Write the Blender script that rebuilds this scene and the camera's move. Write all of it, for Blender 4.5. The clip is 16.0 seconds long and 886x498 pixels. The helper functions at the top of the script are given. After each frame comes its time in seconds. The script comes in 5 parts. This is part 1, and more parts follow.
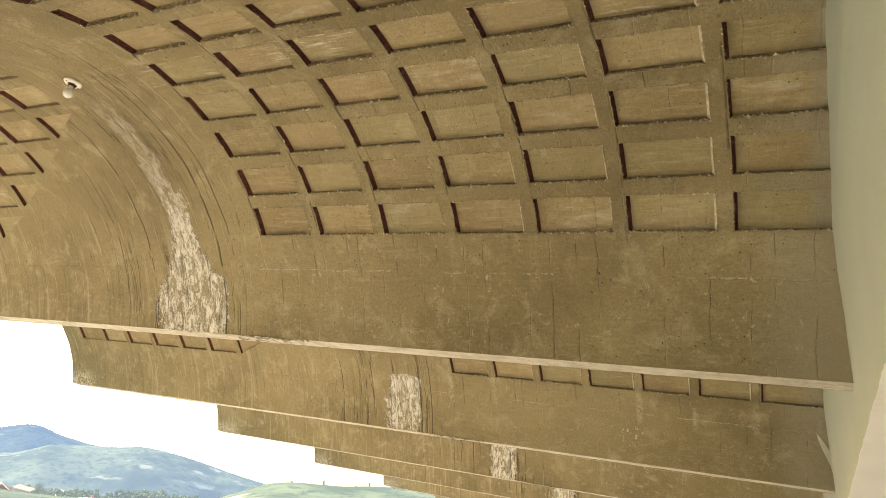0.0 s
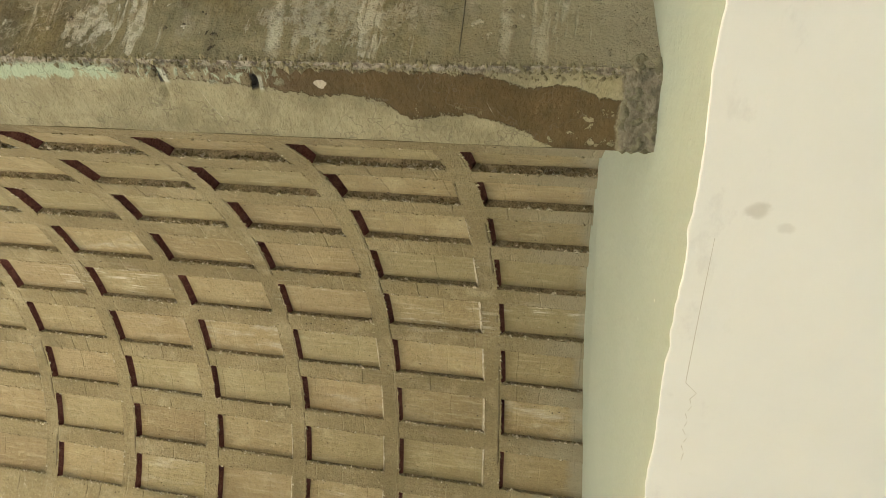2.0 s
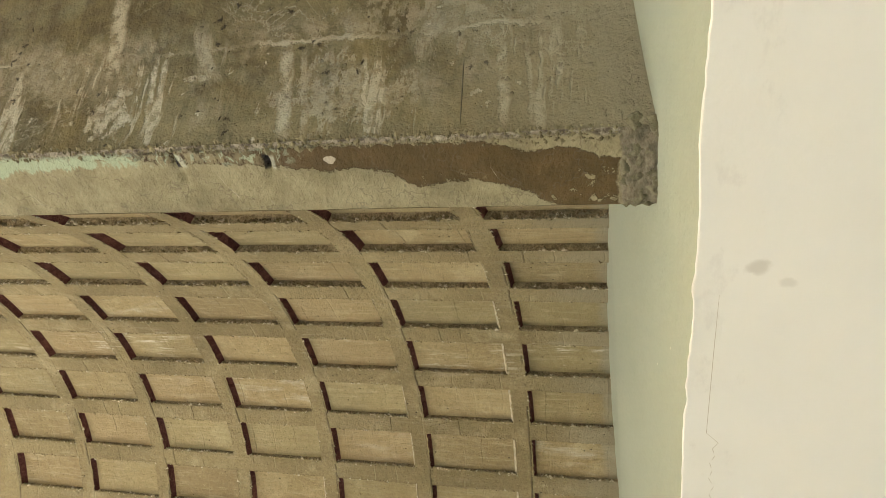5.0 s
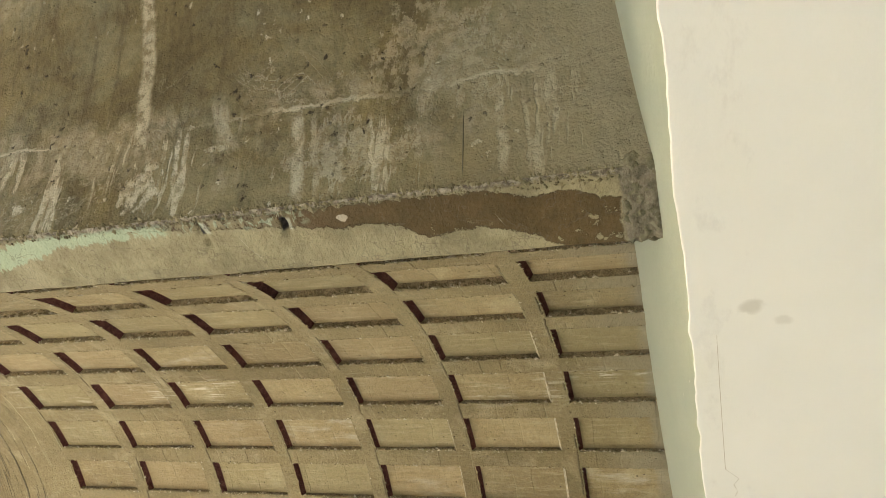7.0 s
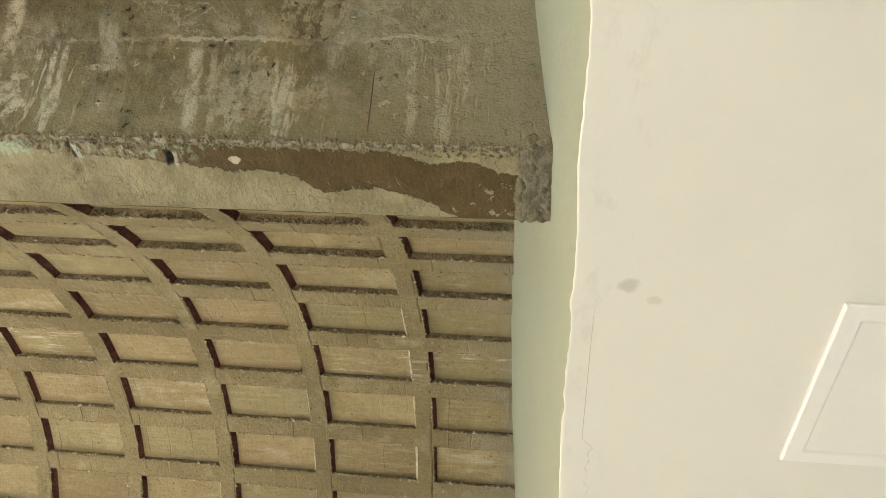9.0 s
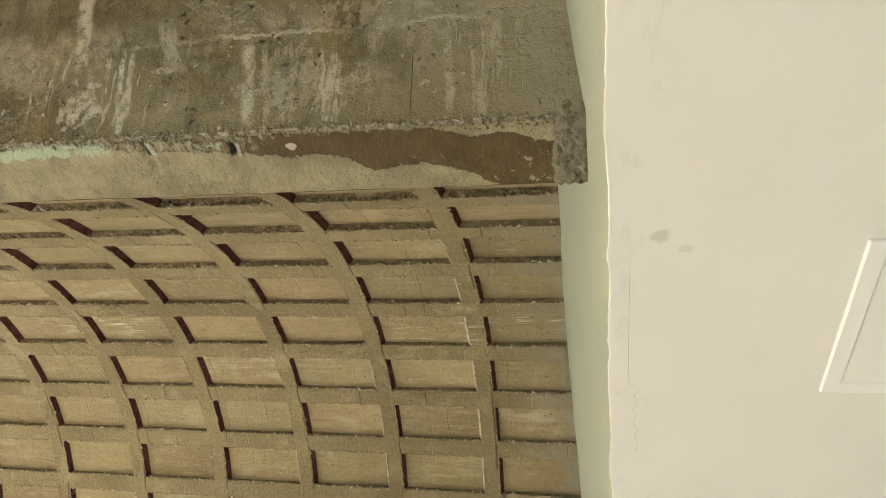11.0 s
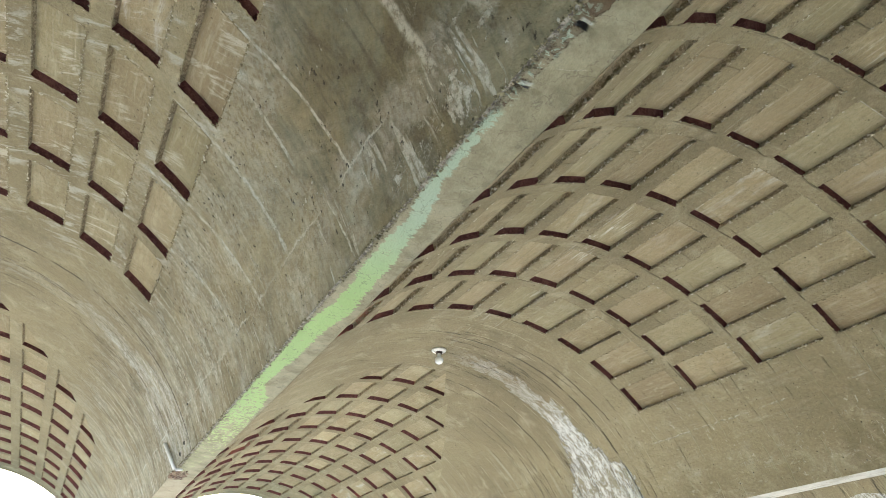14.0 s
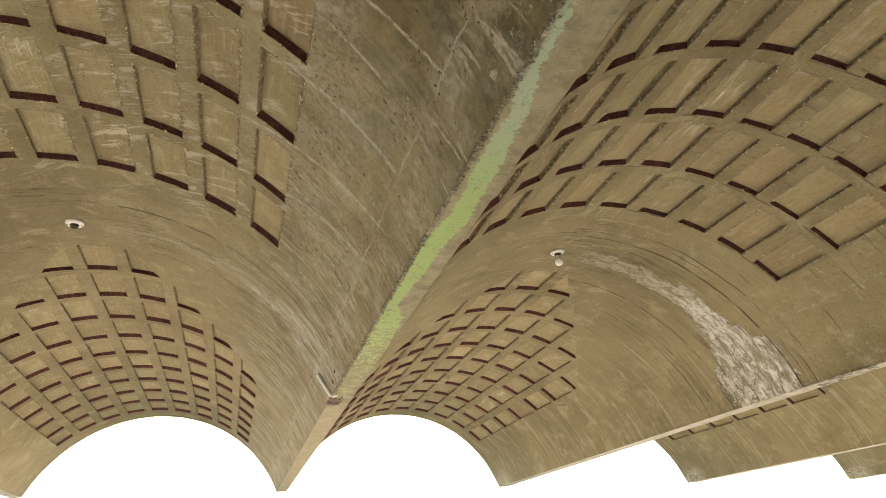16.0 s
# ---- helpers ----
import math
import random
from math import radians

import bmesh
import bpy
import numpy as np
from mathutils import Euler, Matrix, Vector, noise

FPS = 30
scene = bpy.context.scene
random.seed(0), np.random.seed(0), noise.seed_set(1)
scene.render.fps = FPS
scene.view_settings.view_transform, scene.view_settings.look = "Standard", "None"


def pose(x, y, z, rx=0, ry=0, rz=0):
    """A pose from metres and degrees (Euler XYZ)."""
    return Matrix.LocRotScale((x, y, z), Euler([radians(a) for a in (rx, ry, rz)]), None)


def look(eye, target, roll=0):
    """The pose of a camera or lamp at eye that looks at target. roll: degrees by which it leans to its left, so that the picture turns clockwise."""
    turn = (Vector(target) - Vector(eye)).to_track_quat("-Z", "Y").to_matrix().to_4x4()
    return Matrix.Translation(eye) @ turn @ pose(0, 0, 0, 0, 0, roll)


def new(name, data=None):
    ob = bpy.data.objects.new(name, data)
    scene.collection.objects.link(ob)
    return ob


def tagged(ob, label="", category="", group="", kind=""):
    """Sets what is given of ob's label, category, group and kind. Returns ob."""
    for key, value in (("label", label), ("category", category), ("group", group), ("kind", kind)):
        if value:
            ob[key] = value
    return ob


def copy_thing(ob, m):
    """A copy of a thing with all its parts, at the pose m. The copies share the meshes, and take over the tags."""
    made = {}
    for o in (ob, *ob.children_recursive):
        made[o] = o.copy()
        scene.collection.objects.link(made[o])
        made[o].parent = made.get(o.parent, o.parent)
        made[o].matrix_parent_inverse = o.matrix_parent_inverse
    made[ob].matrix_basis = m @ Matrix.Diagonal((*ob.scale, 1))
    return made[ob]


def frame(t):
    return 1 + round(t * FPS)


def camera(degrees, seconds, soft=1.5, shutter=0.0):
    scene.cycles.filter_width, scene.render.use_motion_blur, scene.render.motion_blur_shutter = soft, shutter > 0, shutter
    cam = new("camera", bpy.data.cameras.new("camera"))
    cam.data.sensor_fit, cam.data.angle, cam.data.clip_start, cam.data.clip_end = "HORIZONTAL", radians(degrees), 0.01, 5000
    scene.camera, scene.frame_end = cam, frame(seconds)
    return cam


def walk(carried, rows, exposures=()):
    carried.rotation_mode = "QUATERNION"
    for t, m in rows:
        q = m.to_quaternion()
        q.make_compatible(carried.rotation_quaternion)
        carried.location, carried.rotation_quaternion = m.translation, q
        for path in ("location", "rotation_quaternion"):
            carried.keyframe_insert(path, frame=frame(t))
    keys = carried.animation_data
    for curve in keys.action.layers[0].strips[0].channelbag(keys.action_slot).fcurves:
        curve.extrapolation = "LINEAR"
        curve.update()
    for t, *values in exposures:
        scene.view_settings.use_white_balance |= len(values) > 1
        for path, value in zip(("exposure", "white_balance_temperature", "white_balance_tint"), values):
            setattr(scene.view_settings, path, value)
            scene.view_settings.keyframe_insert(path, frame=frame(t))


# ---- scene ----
cam = camera(67.4, 16.0, 0.65)
ROWS = [
    (0.0, 0.018, -0.003, 1.616, 113.62, -11.94, -64.60),
    (0.5, 0.011, -0.020, 1.648, 113.45, -12.03, -64.39),
    (1.0, -0.022, -0.039, 1.674, 118.13, -12.57, -67.23),
    (1.5, -0.069, -0.072, 1.704, 128.65, -13.99, -75.50),
    (2.0, -0.103, -0.103, 1.759, 138.64, -11.72, -84.62),
    (2.5, -0.141, -0.113, 1.773, 141.44, -11.14, -84.67),
    (3.0, -0.151, -0.110, 1.770, 141.27, -11.63, -83.36),
    (3.5, -0.153, -0.108, 1.772, 140.92, -11.25, -83.15),
    (5.8, -0.162, -0.154, 1.770, 140.77, -10.24, -77.46),
    (6.0, -0.168, -0.174, 1.773, 141.11, -11.10, -76.19),
    (6.5, -0.198, -0.194, 1.789, 141.68, -10.01, -73.65),
    (7.0, -0.194, -0.190, 1.784, 141.76, -11.18, -74.60),
    (7.5, -0.177, -0.158, 1.784, 143.07, -10.91, -77.79),
    (8.0, -0.156, -0.123, 1.781, 143.33, -9.87, -82.30),
    (8.5, -0.165, -0.117, 1.762, 143.69, -9.66, -84.90),
    (8.7, -0.167, -0.141, 1.758, 142.71, -6.97, -86.98),
    (10.8, -0.223, -0.178, 1.693, 139.02, -7.37, -83.49),
    (11.0, -0.219, -0.174, 1.686, 139.03, -7.71, -81.22),
    (11.5, -0.228, -0.158, 1.684, 137.18, -7.92, -74.48),
    (12.0, -0.239, -0.137, 1.677, 134.61, -8.07, -66.50),
    (12.5, -0.229, -0.130, 1.689, 130.62, -5.91, -53.77),
    (13.0, -0.216, -0.135, 1.705, 127.72, -5.16, -43.56),
    (13.5, -0.200, -0.156, 1.708, 125.20, -4.16, -35.72),
    (14.0, -0.202, -0.145, 1.710, 122.01, -1.57, -27.73),
    (14.5, -0.187, -0.130, 1.695, 120.18, -0.21, -21.64),
    (15.0, -0.204, -0.110, 1.680, 117.48, 0.90, -18.26),
    (15.5, -0.215, -0.112, 1.672, 115.52, 1.45, -17.39),
    (16.0, -0.219, -0.117, 1.668, 114.99, 2.62, -15.14),
]
# seconds, stops, kelvin, tint
EXPOSURES = [
    (0.0, 2.57, 7900, 12),
    (1.0, 2.67, 7700, 11),
    (1.5, 2.79, 6700, 4),
    (2.0, 2.93, 6750, 6),
    (3.5, 2.90, 6800, 8),
    (8.5, 2.92, 6650, 8),
    (11.0, 2.82, 6800, 9),
    (12.0, 3.02, 6000, 10),
    (12.5, 3.27, 5150, 11),
    (13.0, 3.28, 4950, 17),
    (13.5, 3.01, 5150, 10),
    (14.0, 2.80, 5350, 7),
    (14.5, 2.64, 5750, 9),
    (15.0, 2.46, 6150, 11),
    (16.0, 2.23, 7000, 13),
]
walk(cam, [(t, pose(x, y, z, rx, ry, rz)) for t, x, y, z, rx, ry, rz in ROWS], EXPOSURES)

# ---- light ----
SUN_ELEVATION, SUN_AZIMUTH = 22.0, 8.0      # azimuth in degrees from +y towards +x
world = bpy.data.worlds.new("sky")
scene.world = world
world.use_nodes = True
wn = world.node_tree
sky = wn.nodes.new("ShaderNodeTexSky")
sky.sky_type = "NISHITA"
sky.sun_disc = False
sky.sun_elevation = radians(SUN_ELEVATION)
sky.sun_rotation = radians(SUN_AZIMUTH)
sky.dust_density = 3.0
wn.links.new(sky.outputs[0], wn.nodes["Background"].inputs[0])
wn.nodes["Background"].inputs[1].default_value = 0.15
sun_data = bpy.data.lights.new("sun", "SUN")
sun_data.energy, sun_data.angle, sun_data.color = 3.0, radians(0.5), (1.0, 0.97, 0.93)
sun = new("sun", sun_data)
sd = Vector((math.sin(radians(SUN_AZIMUTH)) * math.cos(radians(SUN_ELEVATION)),
             math.cos(radians(SUN_AZIMUTH)) * math.cos(radians(SUN_ELEVATION)), math.sin(radians(SUN_ELEVATION))))
sun.matrix_world = look(sd * 60, (0, 0, 0))


# ---- materials ----
class Nodes:
    """A short way to write a node tree: every call returns an output socket."""

    def __init__(self, name, roughness=0.85, metallic=0.0):
        self.m = bpy.data.materials.new(name)
        self.m.use_nodes = True
        self.t = self.m.node_tree
        self.b = self.t.nodes["Principled BSDF"]
        self.b.inputs["Roughness"].default_value = roughness
        self.b.inputs["Metallic"].default_value = metallic

    def put(self, socket, v):
        if isinstance(v, bpy.types.NodeSocket):
            self.t.links.new(v, socket)
        elif isinstance(v, tuple) and len(v) == 3 and socket.type == "RGBA":
            socket.default_value = (*v, 1.0)
        else:
            socket.default_value = v

    def node(self, kind, *args, **props):
        n = self.t.nodes.new(kind)
        for k, v in props.items():
            setattr(n, k, v)
        for i, a in enumerate(args):
            if a is not None:
                self.put(n.inputs[i], a)
        return n

    def math(self, op, a, b=0.0, clamp=False):
        return self.node("ShaderNodeMath", a, b, operation=op, use_clamp=clamp).outputs[0]

    def add(self, a, b):
        return self.math("ADD", a, b)

    def mul(self, a, b):
        return self.math("MULTIPLY", a, b)

    def sub(self, a, b):
        return self.math("SUBTRACT", a, b)

    def most(self, a, b):
        return self.math("MAXIMUM", a, b)

    def step(self, v, lo, hi):
        """0 below lo, 1 above hi, smooth between; lo may lie above hi."""
        n = self.node("ShaderNodeMapRange", interpolation_type="SMOOTHSTEP")
        self.put(n.inputs["Value"], v)
        flip = isinstance(lo, float) and isinstance(hi, float) and lo > hi
        if flip:
            lo, hi = hi, lo
        self.put(n.inputs["From Min"], lo)
        self.put(n.inputs["From Max"], hi)
        n.inputs["To Min"].default_value, n.inputs["To Max"].default_value = (1.0, 0.0) if flip else (0.0, 1.0)
        return n.outputs["Result"]

    def band(self, v, a, b, soft):
        return self.mul(self.step(v, a - soft, a + soft), self.step(v, b + soft, b - soft))

    def ramp(self, v, points):
        """A broken line through (value, result) pairs."""
        lo, hi = points[0][0], points[-1][0]
        n = self.node("ShaderNodeValToRGB")
        e = n.color_ramp.elements
        while len(e) < len(points):
            e.new(0.5)
        for k, (a, b) in enumerate(points):
            e[k].position = (a - lo) / (hi - lo)
            e[k].color = (b, b, b, 1.0)
        self.put(n.inputs[0], self.mul(self.sub(v, lo), 1.0 / (hi - lo)))
        return n.outputs[0]

    def uv(self):
        return self.node("ShaderNodeUVMap", uv_map="UVMap").outputs[0]

    def place(self):
        return self.node("ShaderNodeTexCoord").outputs["Object"]

    def world(self):
        return self.node("ShaderNodeNewGeometry").outputs["Position"]

    def random(self):
        return self.node("ShaderNodeObjectInfo").outputs["Random"]

    def split(self, v):
        return self.node("ShaderNodeSeparateXYZ", v).outputs

    def join(self, x, y, z=0.0):
        return self.node("ShaderNodeCombineXYZ", x, y, z).outputs[0]

    def scaled(self, v, sx, sy, sz=1.0):
        return self.node("ShaderNodeVectorMath", v, (sx, sy, sz), operation="MULTIPLY").outputs[0]

    def shifted(self, v, w):
        return self.node("ShaderNodeVectorMath", v, w, operation="ADD").outputs[0]

    def noise(self, v, scale, detail=4.0, rough=0.55, warp=0.0):
        n = self.node("ShaderNodeTexNoise")
        self.put(n.inputs["Vector"], v)
        n.inputs["Scale"].default_value = scale
        n.inputs["Detail"].default_value = detail
        n.inputs["Roughness"].default_value = rough
        n.inputs["Distortion"].default_value = warp
        return n.outputs["Fac"]

    def cells(self, v, scale, feature="F1"):
        n = self.node("ShaderNodeTexVoronoi", feature=feature)
        self.put(n.inputs["Vector"], v)
        n.inputs["Scale"].default_value = scale
        return n.outputs["Distance"]

    def mix(self, f, a, b):
        n = self.node("ShaderNodeMix", data_type="RGBA")
        self.put(n.inputs[0], f)
        self.put(n.inputs[6], a)
        self.put(n.inputs[7], b)
        return n.outputs[2]

    def tint(self, c, f):
        """colour c times the value f"""
        n = self.node("ShaderNodeVectorMath", c, operation="SCALE")
        self.put(n.inputs["Scale"], f)
        return n.outputs[0]

    def bump(self, height, distance, strength=1.0, normal=None):
        n = self.node("ShaderNodeBump")
        n.inputs["Strength"].default_value = strength
        n.inputs["Distance"].default_value = distance
        self.put(n.inputs["Height"], height)
        if normal is not None:
            self.put(n.inputs["Normal"], normal)
        return n.outputs[0]

    def done(self, colour, normal=None, roughness=None):
        self.put(self.b.inputs["Base Color"], colour)
        if normal is not None:
            self.put(self.b.inputs["Normal"], normal)
        if roughness is not None:
            self.put(self.b.inputs["Roughness"], roughness)
        return self.m


def plain(name, colour, roughness=0.6, metallic=0.0, grain=40.0, vary=0.12, relief=0.0006):
    n = Nodes(name, roughness, metallic)
    v = n.place()
    f = n.add(1.0 - vary, n.mul(n.noise(v, grain), 2 * vary))
    return n.done(n.tint(colour, f), n.bump(n.noise(v, grain * 3, 6.0), relief))


def concrete(name, base, pale, dark, joints=0.45):
    """Board-marked concrete; u runs round the arc in metres from the +x side, v along the vault."""
    n = Nodes(name, 0.78)
    n.b.inputs["Specular IOR Level"].default_value = 0.32
    uv = n.uv()
    rnd = n.random()
    uvr = n.shifted(uv, n.join(n.mul(rnd, 37.0), n.mul(rnd, 0.0), n.mul(rnd, 11.0)))
    u, v, _ = n.split(uv)
    big = n.noise(uvr, 0.9, 5.0, 0.6, 0.4)
    mid = n.noise(uvr, 5.0, 6.0, 0.65, 0.6)
    fine = n.noise(uvr, 60.0, 5.0, 0.7)
    # brush and float marks, long along the boards
    brush = n.noise(n.scaled(uvr, 3.0, 30.0), 2.0, 5.0, 0.65)
    c = n.mix(n.step(big, 0.30, 0.72), dark, base)
    c = n.mix(n.mul(n.step(mid, 0.48, 0.80), 0.75), c, pale)
    c = n.mix(n.mul(n.step(brush, 0.55, 0.80), 0.35), c, dark)
    c = n.tint(c, n.add(0.60, n.mul(fine, 0.80)))
    grit = n.noise(uvr, 210.0, 2.0, 0.6)
    coarse = n.step(n.noise(uvr, 6.5, 4.0, 0.6), 0.38, 0.66)
    c = n.tint(c, n.add(1.0, n.mul(n.sub(grit, 0.5), n.add(0.20, n.mul(coarse, 0.75)))))
    if joints:
        flake = n.node("ShaderNodeTexVoronoi", feature="F1")
        n.put(flake.inputs["Vector"], n.shifted(uvr, n.join(n.mul(fine, 0.05), n.mul(grit, 0.05))))
        flake.inputs["Scale"].default_value = 48.0
        size = n.split(flake.outputs["Color"])
        dot = n.step(n.sub(n.mul(size[0], 0.34), flake.outputs["Distance"]), 0.0, 0.05)
        dot = n.mul(dot, n.step(size[1], 0.86, 0.90))
        c = n.mix(n.mul(dot, 0.50), c, n.mix(n.step(size[2], 0.45, 0.55), n.tint(dark, 0.40), n.tint(pale, 1.15)))
    pits = n.mul(n.step(n.cells(uvr, 75.0), 0.16, 0.08), n.step(n.noise(uvr, 11.0, 3.0), 0.50, 0.58))
    c = n.mix(n.mul(pits, 0.7), c, n.tint(dark, 0.35))
    line, pale_line = 0.0, 0.0
    if joints:
        specks = n.step(n.noise(uvr, 95.0, 3.0, 0.6), 0.66, 0.72)
        c = n.mix(n.mul(specks, 0.5), c, n.tint(pale, 1.2))
        # board joints: thin lines round the arc, broken, some dark and some pale
        wob = n.add(v, n.mul(n.sub(n.noise(n.scaled(uvr, 1.0, 0.3), 3.0, 5.0, 0.66), 0.5), 0.055))
        cellv = n.mul(wob, 7.3)
        line_id = n.math("FLOOR", cellv)
        frac = n.math("FRACT", cellv)
        off = n.node("ShaderNodeTexWhiteNoise", noise_dimensions="1D")
        n.put(off.inputs["W"], line_id)
        dist = n.math("ABSOLUTE", n.sub(frac, n.add(0.25, n.mul(off.outputs["Value"], 0.5))))
        broken = n.step(n.noise(n.join(n.mul(u, 1.6), n.mul(line_id, 3.7), rnd), 1.6, 3.0), 0.46, 0.54)
        line = n.mul(n.step(dist, 0.036, 0.008), broken)
        pale_line = n.step(n.noise(n.join(n.mul(u, 0.9), n.mul(line_id, 9.1), 2.0), 2.0, 2.0), 0.44, 0.52)
        c = n.mix(n.mul(line, n.mul(joints, n.add(0.45, n.mul(n.step(v, 2.4, 3.6), 0.65)))), c, n.mix(pale_line, n.tint(dark, 0.30), n.tint(pale, 1.25)))
    # air holes
    holes = n.step(n.cells(uvr, 23.0), 0.10, 0.06)
    few = n.step(n.noise(uvr, 5.0, 2.0), 0.48, 0.55)
    holes = n.mul(holes, few)
    c = n.mix(n.mul(holes, 0.9), c, n.tint(dark, 0.18))
    h = n.add(n.add(n.mul(fine, 0.45), n.mul(grit, 0.30)), n.sub(n.mul(mid, 0.6), n.mul(pits, 0.5)))
    h = n.sub(h, n.mul(holes, 1.5))
    if joints:
        h = n.sub(h, n.mul(line, n.mul(n.sub(0.6, pale_line), 1.8 * joints)))
    return n, uv, u, v, rnd, c, h, mid, fine


def crown_marks(n, uv):
    """White scratches of lime along the vaults, a little off the crown."""
    u = n.split(uv)[0]
    q = n.scaled(uv, 34.0, 3.4)
    streak = n.noise(q, 1.3, 6.0, 0.74, 0.5)
    where = n.step(n.noise(n.shifted(uv, (3.0, 1.0, 0.0)), 2.2, 4.0, 0.6), 0.42, 0.58)
    fray = n.noise(uv, 60.0, 4.0, 0.7)
    m = n.mul(n.step(n.add(streak, n.mul(n.sub(fray, 0.5), 0.14)), 0.52, 0.60), where)
    return n.mul(m, n.add(0.10, n.mul(n.band(u, 2.60, 2.80, 0.05), 0.80)))


def wash_marks(n, uv):
    """Slanting strokes of lime wash, thick on the vault over the painted beam."""
    turn = n.node("ShaderNodeVectorRotate", rotation_type="Z_AXIS")
    n.put(turn.inputs["Vector"], uv)
    turn.inputs["Angle"].default_value = radians(-28)
    q = turn.outputs[0]
    wx = n.split(n.world())[0]
    here = n.mul(n.step(wx, 0.2, -0.1), n.step(wx, -2.9, -2.0))
    v = n.split(uv)[1]
    stroke = n.noise(n.scaled(q, 2.6, 15.0), 1.3, 7.0, 0.74, 1.0)
    area = n.noise(n.shifted(uv, (9.0, 4.0, 0.0)), 2.6, 5.0, 0.65, 0.6)
    fray = n.noise(uv, 38.0, 4.0, 0.7)
    m = n.mul(n.step(n.add(stroke, n.mul(n.sub(fray, 0.5), 0.16)), 0.51, 0.60), n.step(area, 0.45, 0.56))
    u = n.split(uv)[0]
    m = n.mul(m, n.step(u, 1.36, 1.50))
    return n.mul(m, n.add(0.08, n.mul(n.mul(here, n.band(v, 1.0, 3.3, 0.25)), 0.60)))


# lime runs: along and round at the top, along and round at the foot, half width, strength
RUNS = ((0.820, 1.30, 0.775, 0.88, 0.016, 0.75), (0.984, 0.92, 0.945, 0.72, 0.006, 0.95), (0.690, 0.93, 0.668, 0.76, 0.006, 0.90), (0.432, 0.93, 0.402, 0.73, 0.012, 0.70),
        (0.283, 0.89, 0.259, 0.76, 0.004, 0.85), (0.344, 0.91, 0.318, 0.74, 0.005, 0.50), (0.397, 0.91, 0.366, 0.74, 0.007, 0.50), (0.054, 0.91, 0.040, 0.74, 0.008, 0.80),
        (0.011, 0.90, -0.002, 0.74, 0.004, 0.70), (1.306, 1.64, 1.214, 0.90, 0.007, 0.90), (1.453, 1.64, 1.462, 1.12, 0.008, 0.80), (1.785, 1.66, 1.740, 0.95, 0.012, 0.75),
        (1.390, 0.94, 1.362, 0.74, 0.005, 0.95), (2.68, 1.76, 2.41, 0.93, 0.012, 0.75), (2.25, 1.70, 2.08, 0.90, 0.010, 0.75), (1.50, 1.64, 1.38, 1.34, 0.022, 0.6),
        (0.960, 1.12, 0.846, 1.20, 0.012, 0.45))
PATCHES = ((0.745, 0.80, 0.055, 0.065, 0.85), (1.05, 0.785, 0.022, 0.014, 0.85), (0.60, 0.868, 0.034, 0.010, 0.60), (1.76, 0.80, 0.09, 0.10, 0.5), (0.30, 0.82, 0.15, 0.08, 0.42), (0.16, 1.00, 0.16, 0.12, 0.34))


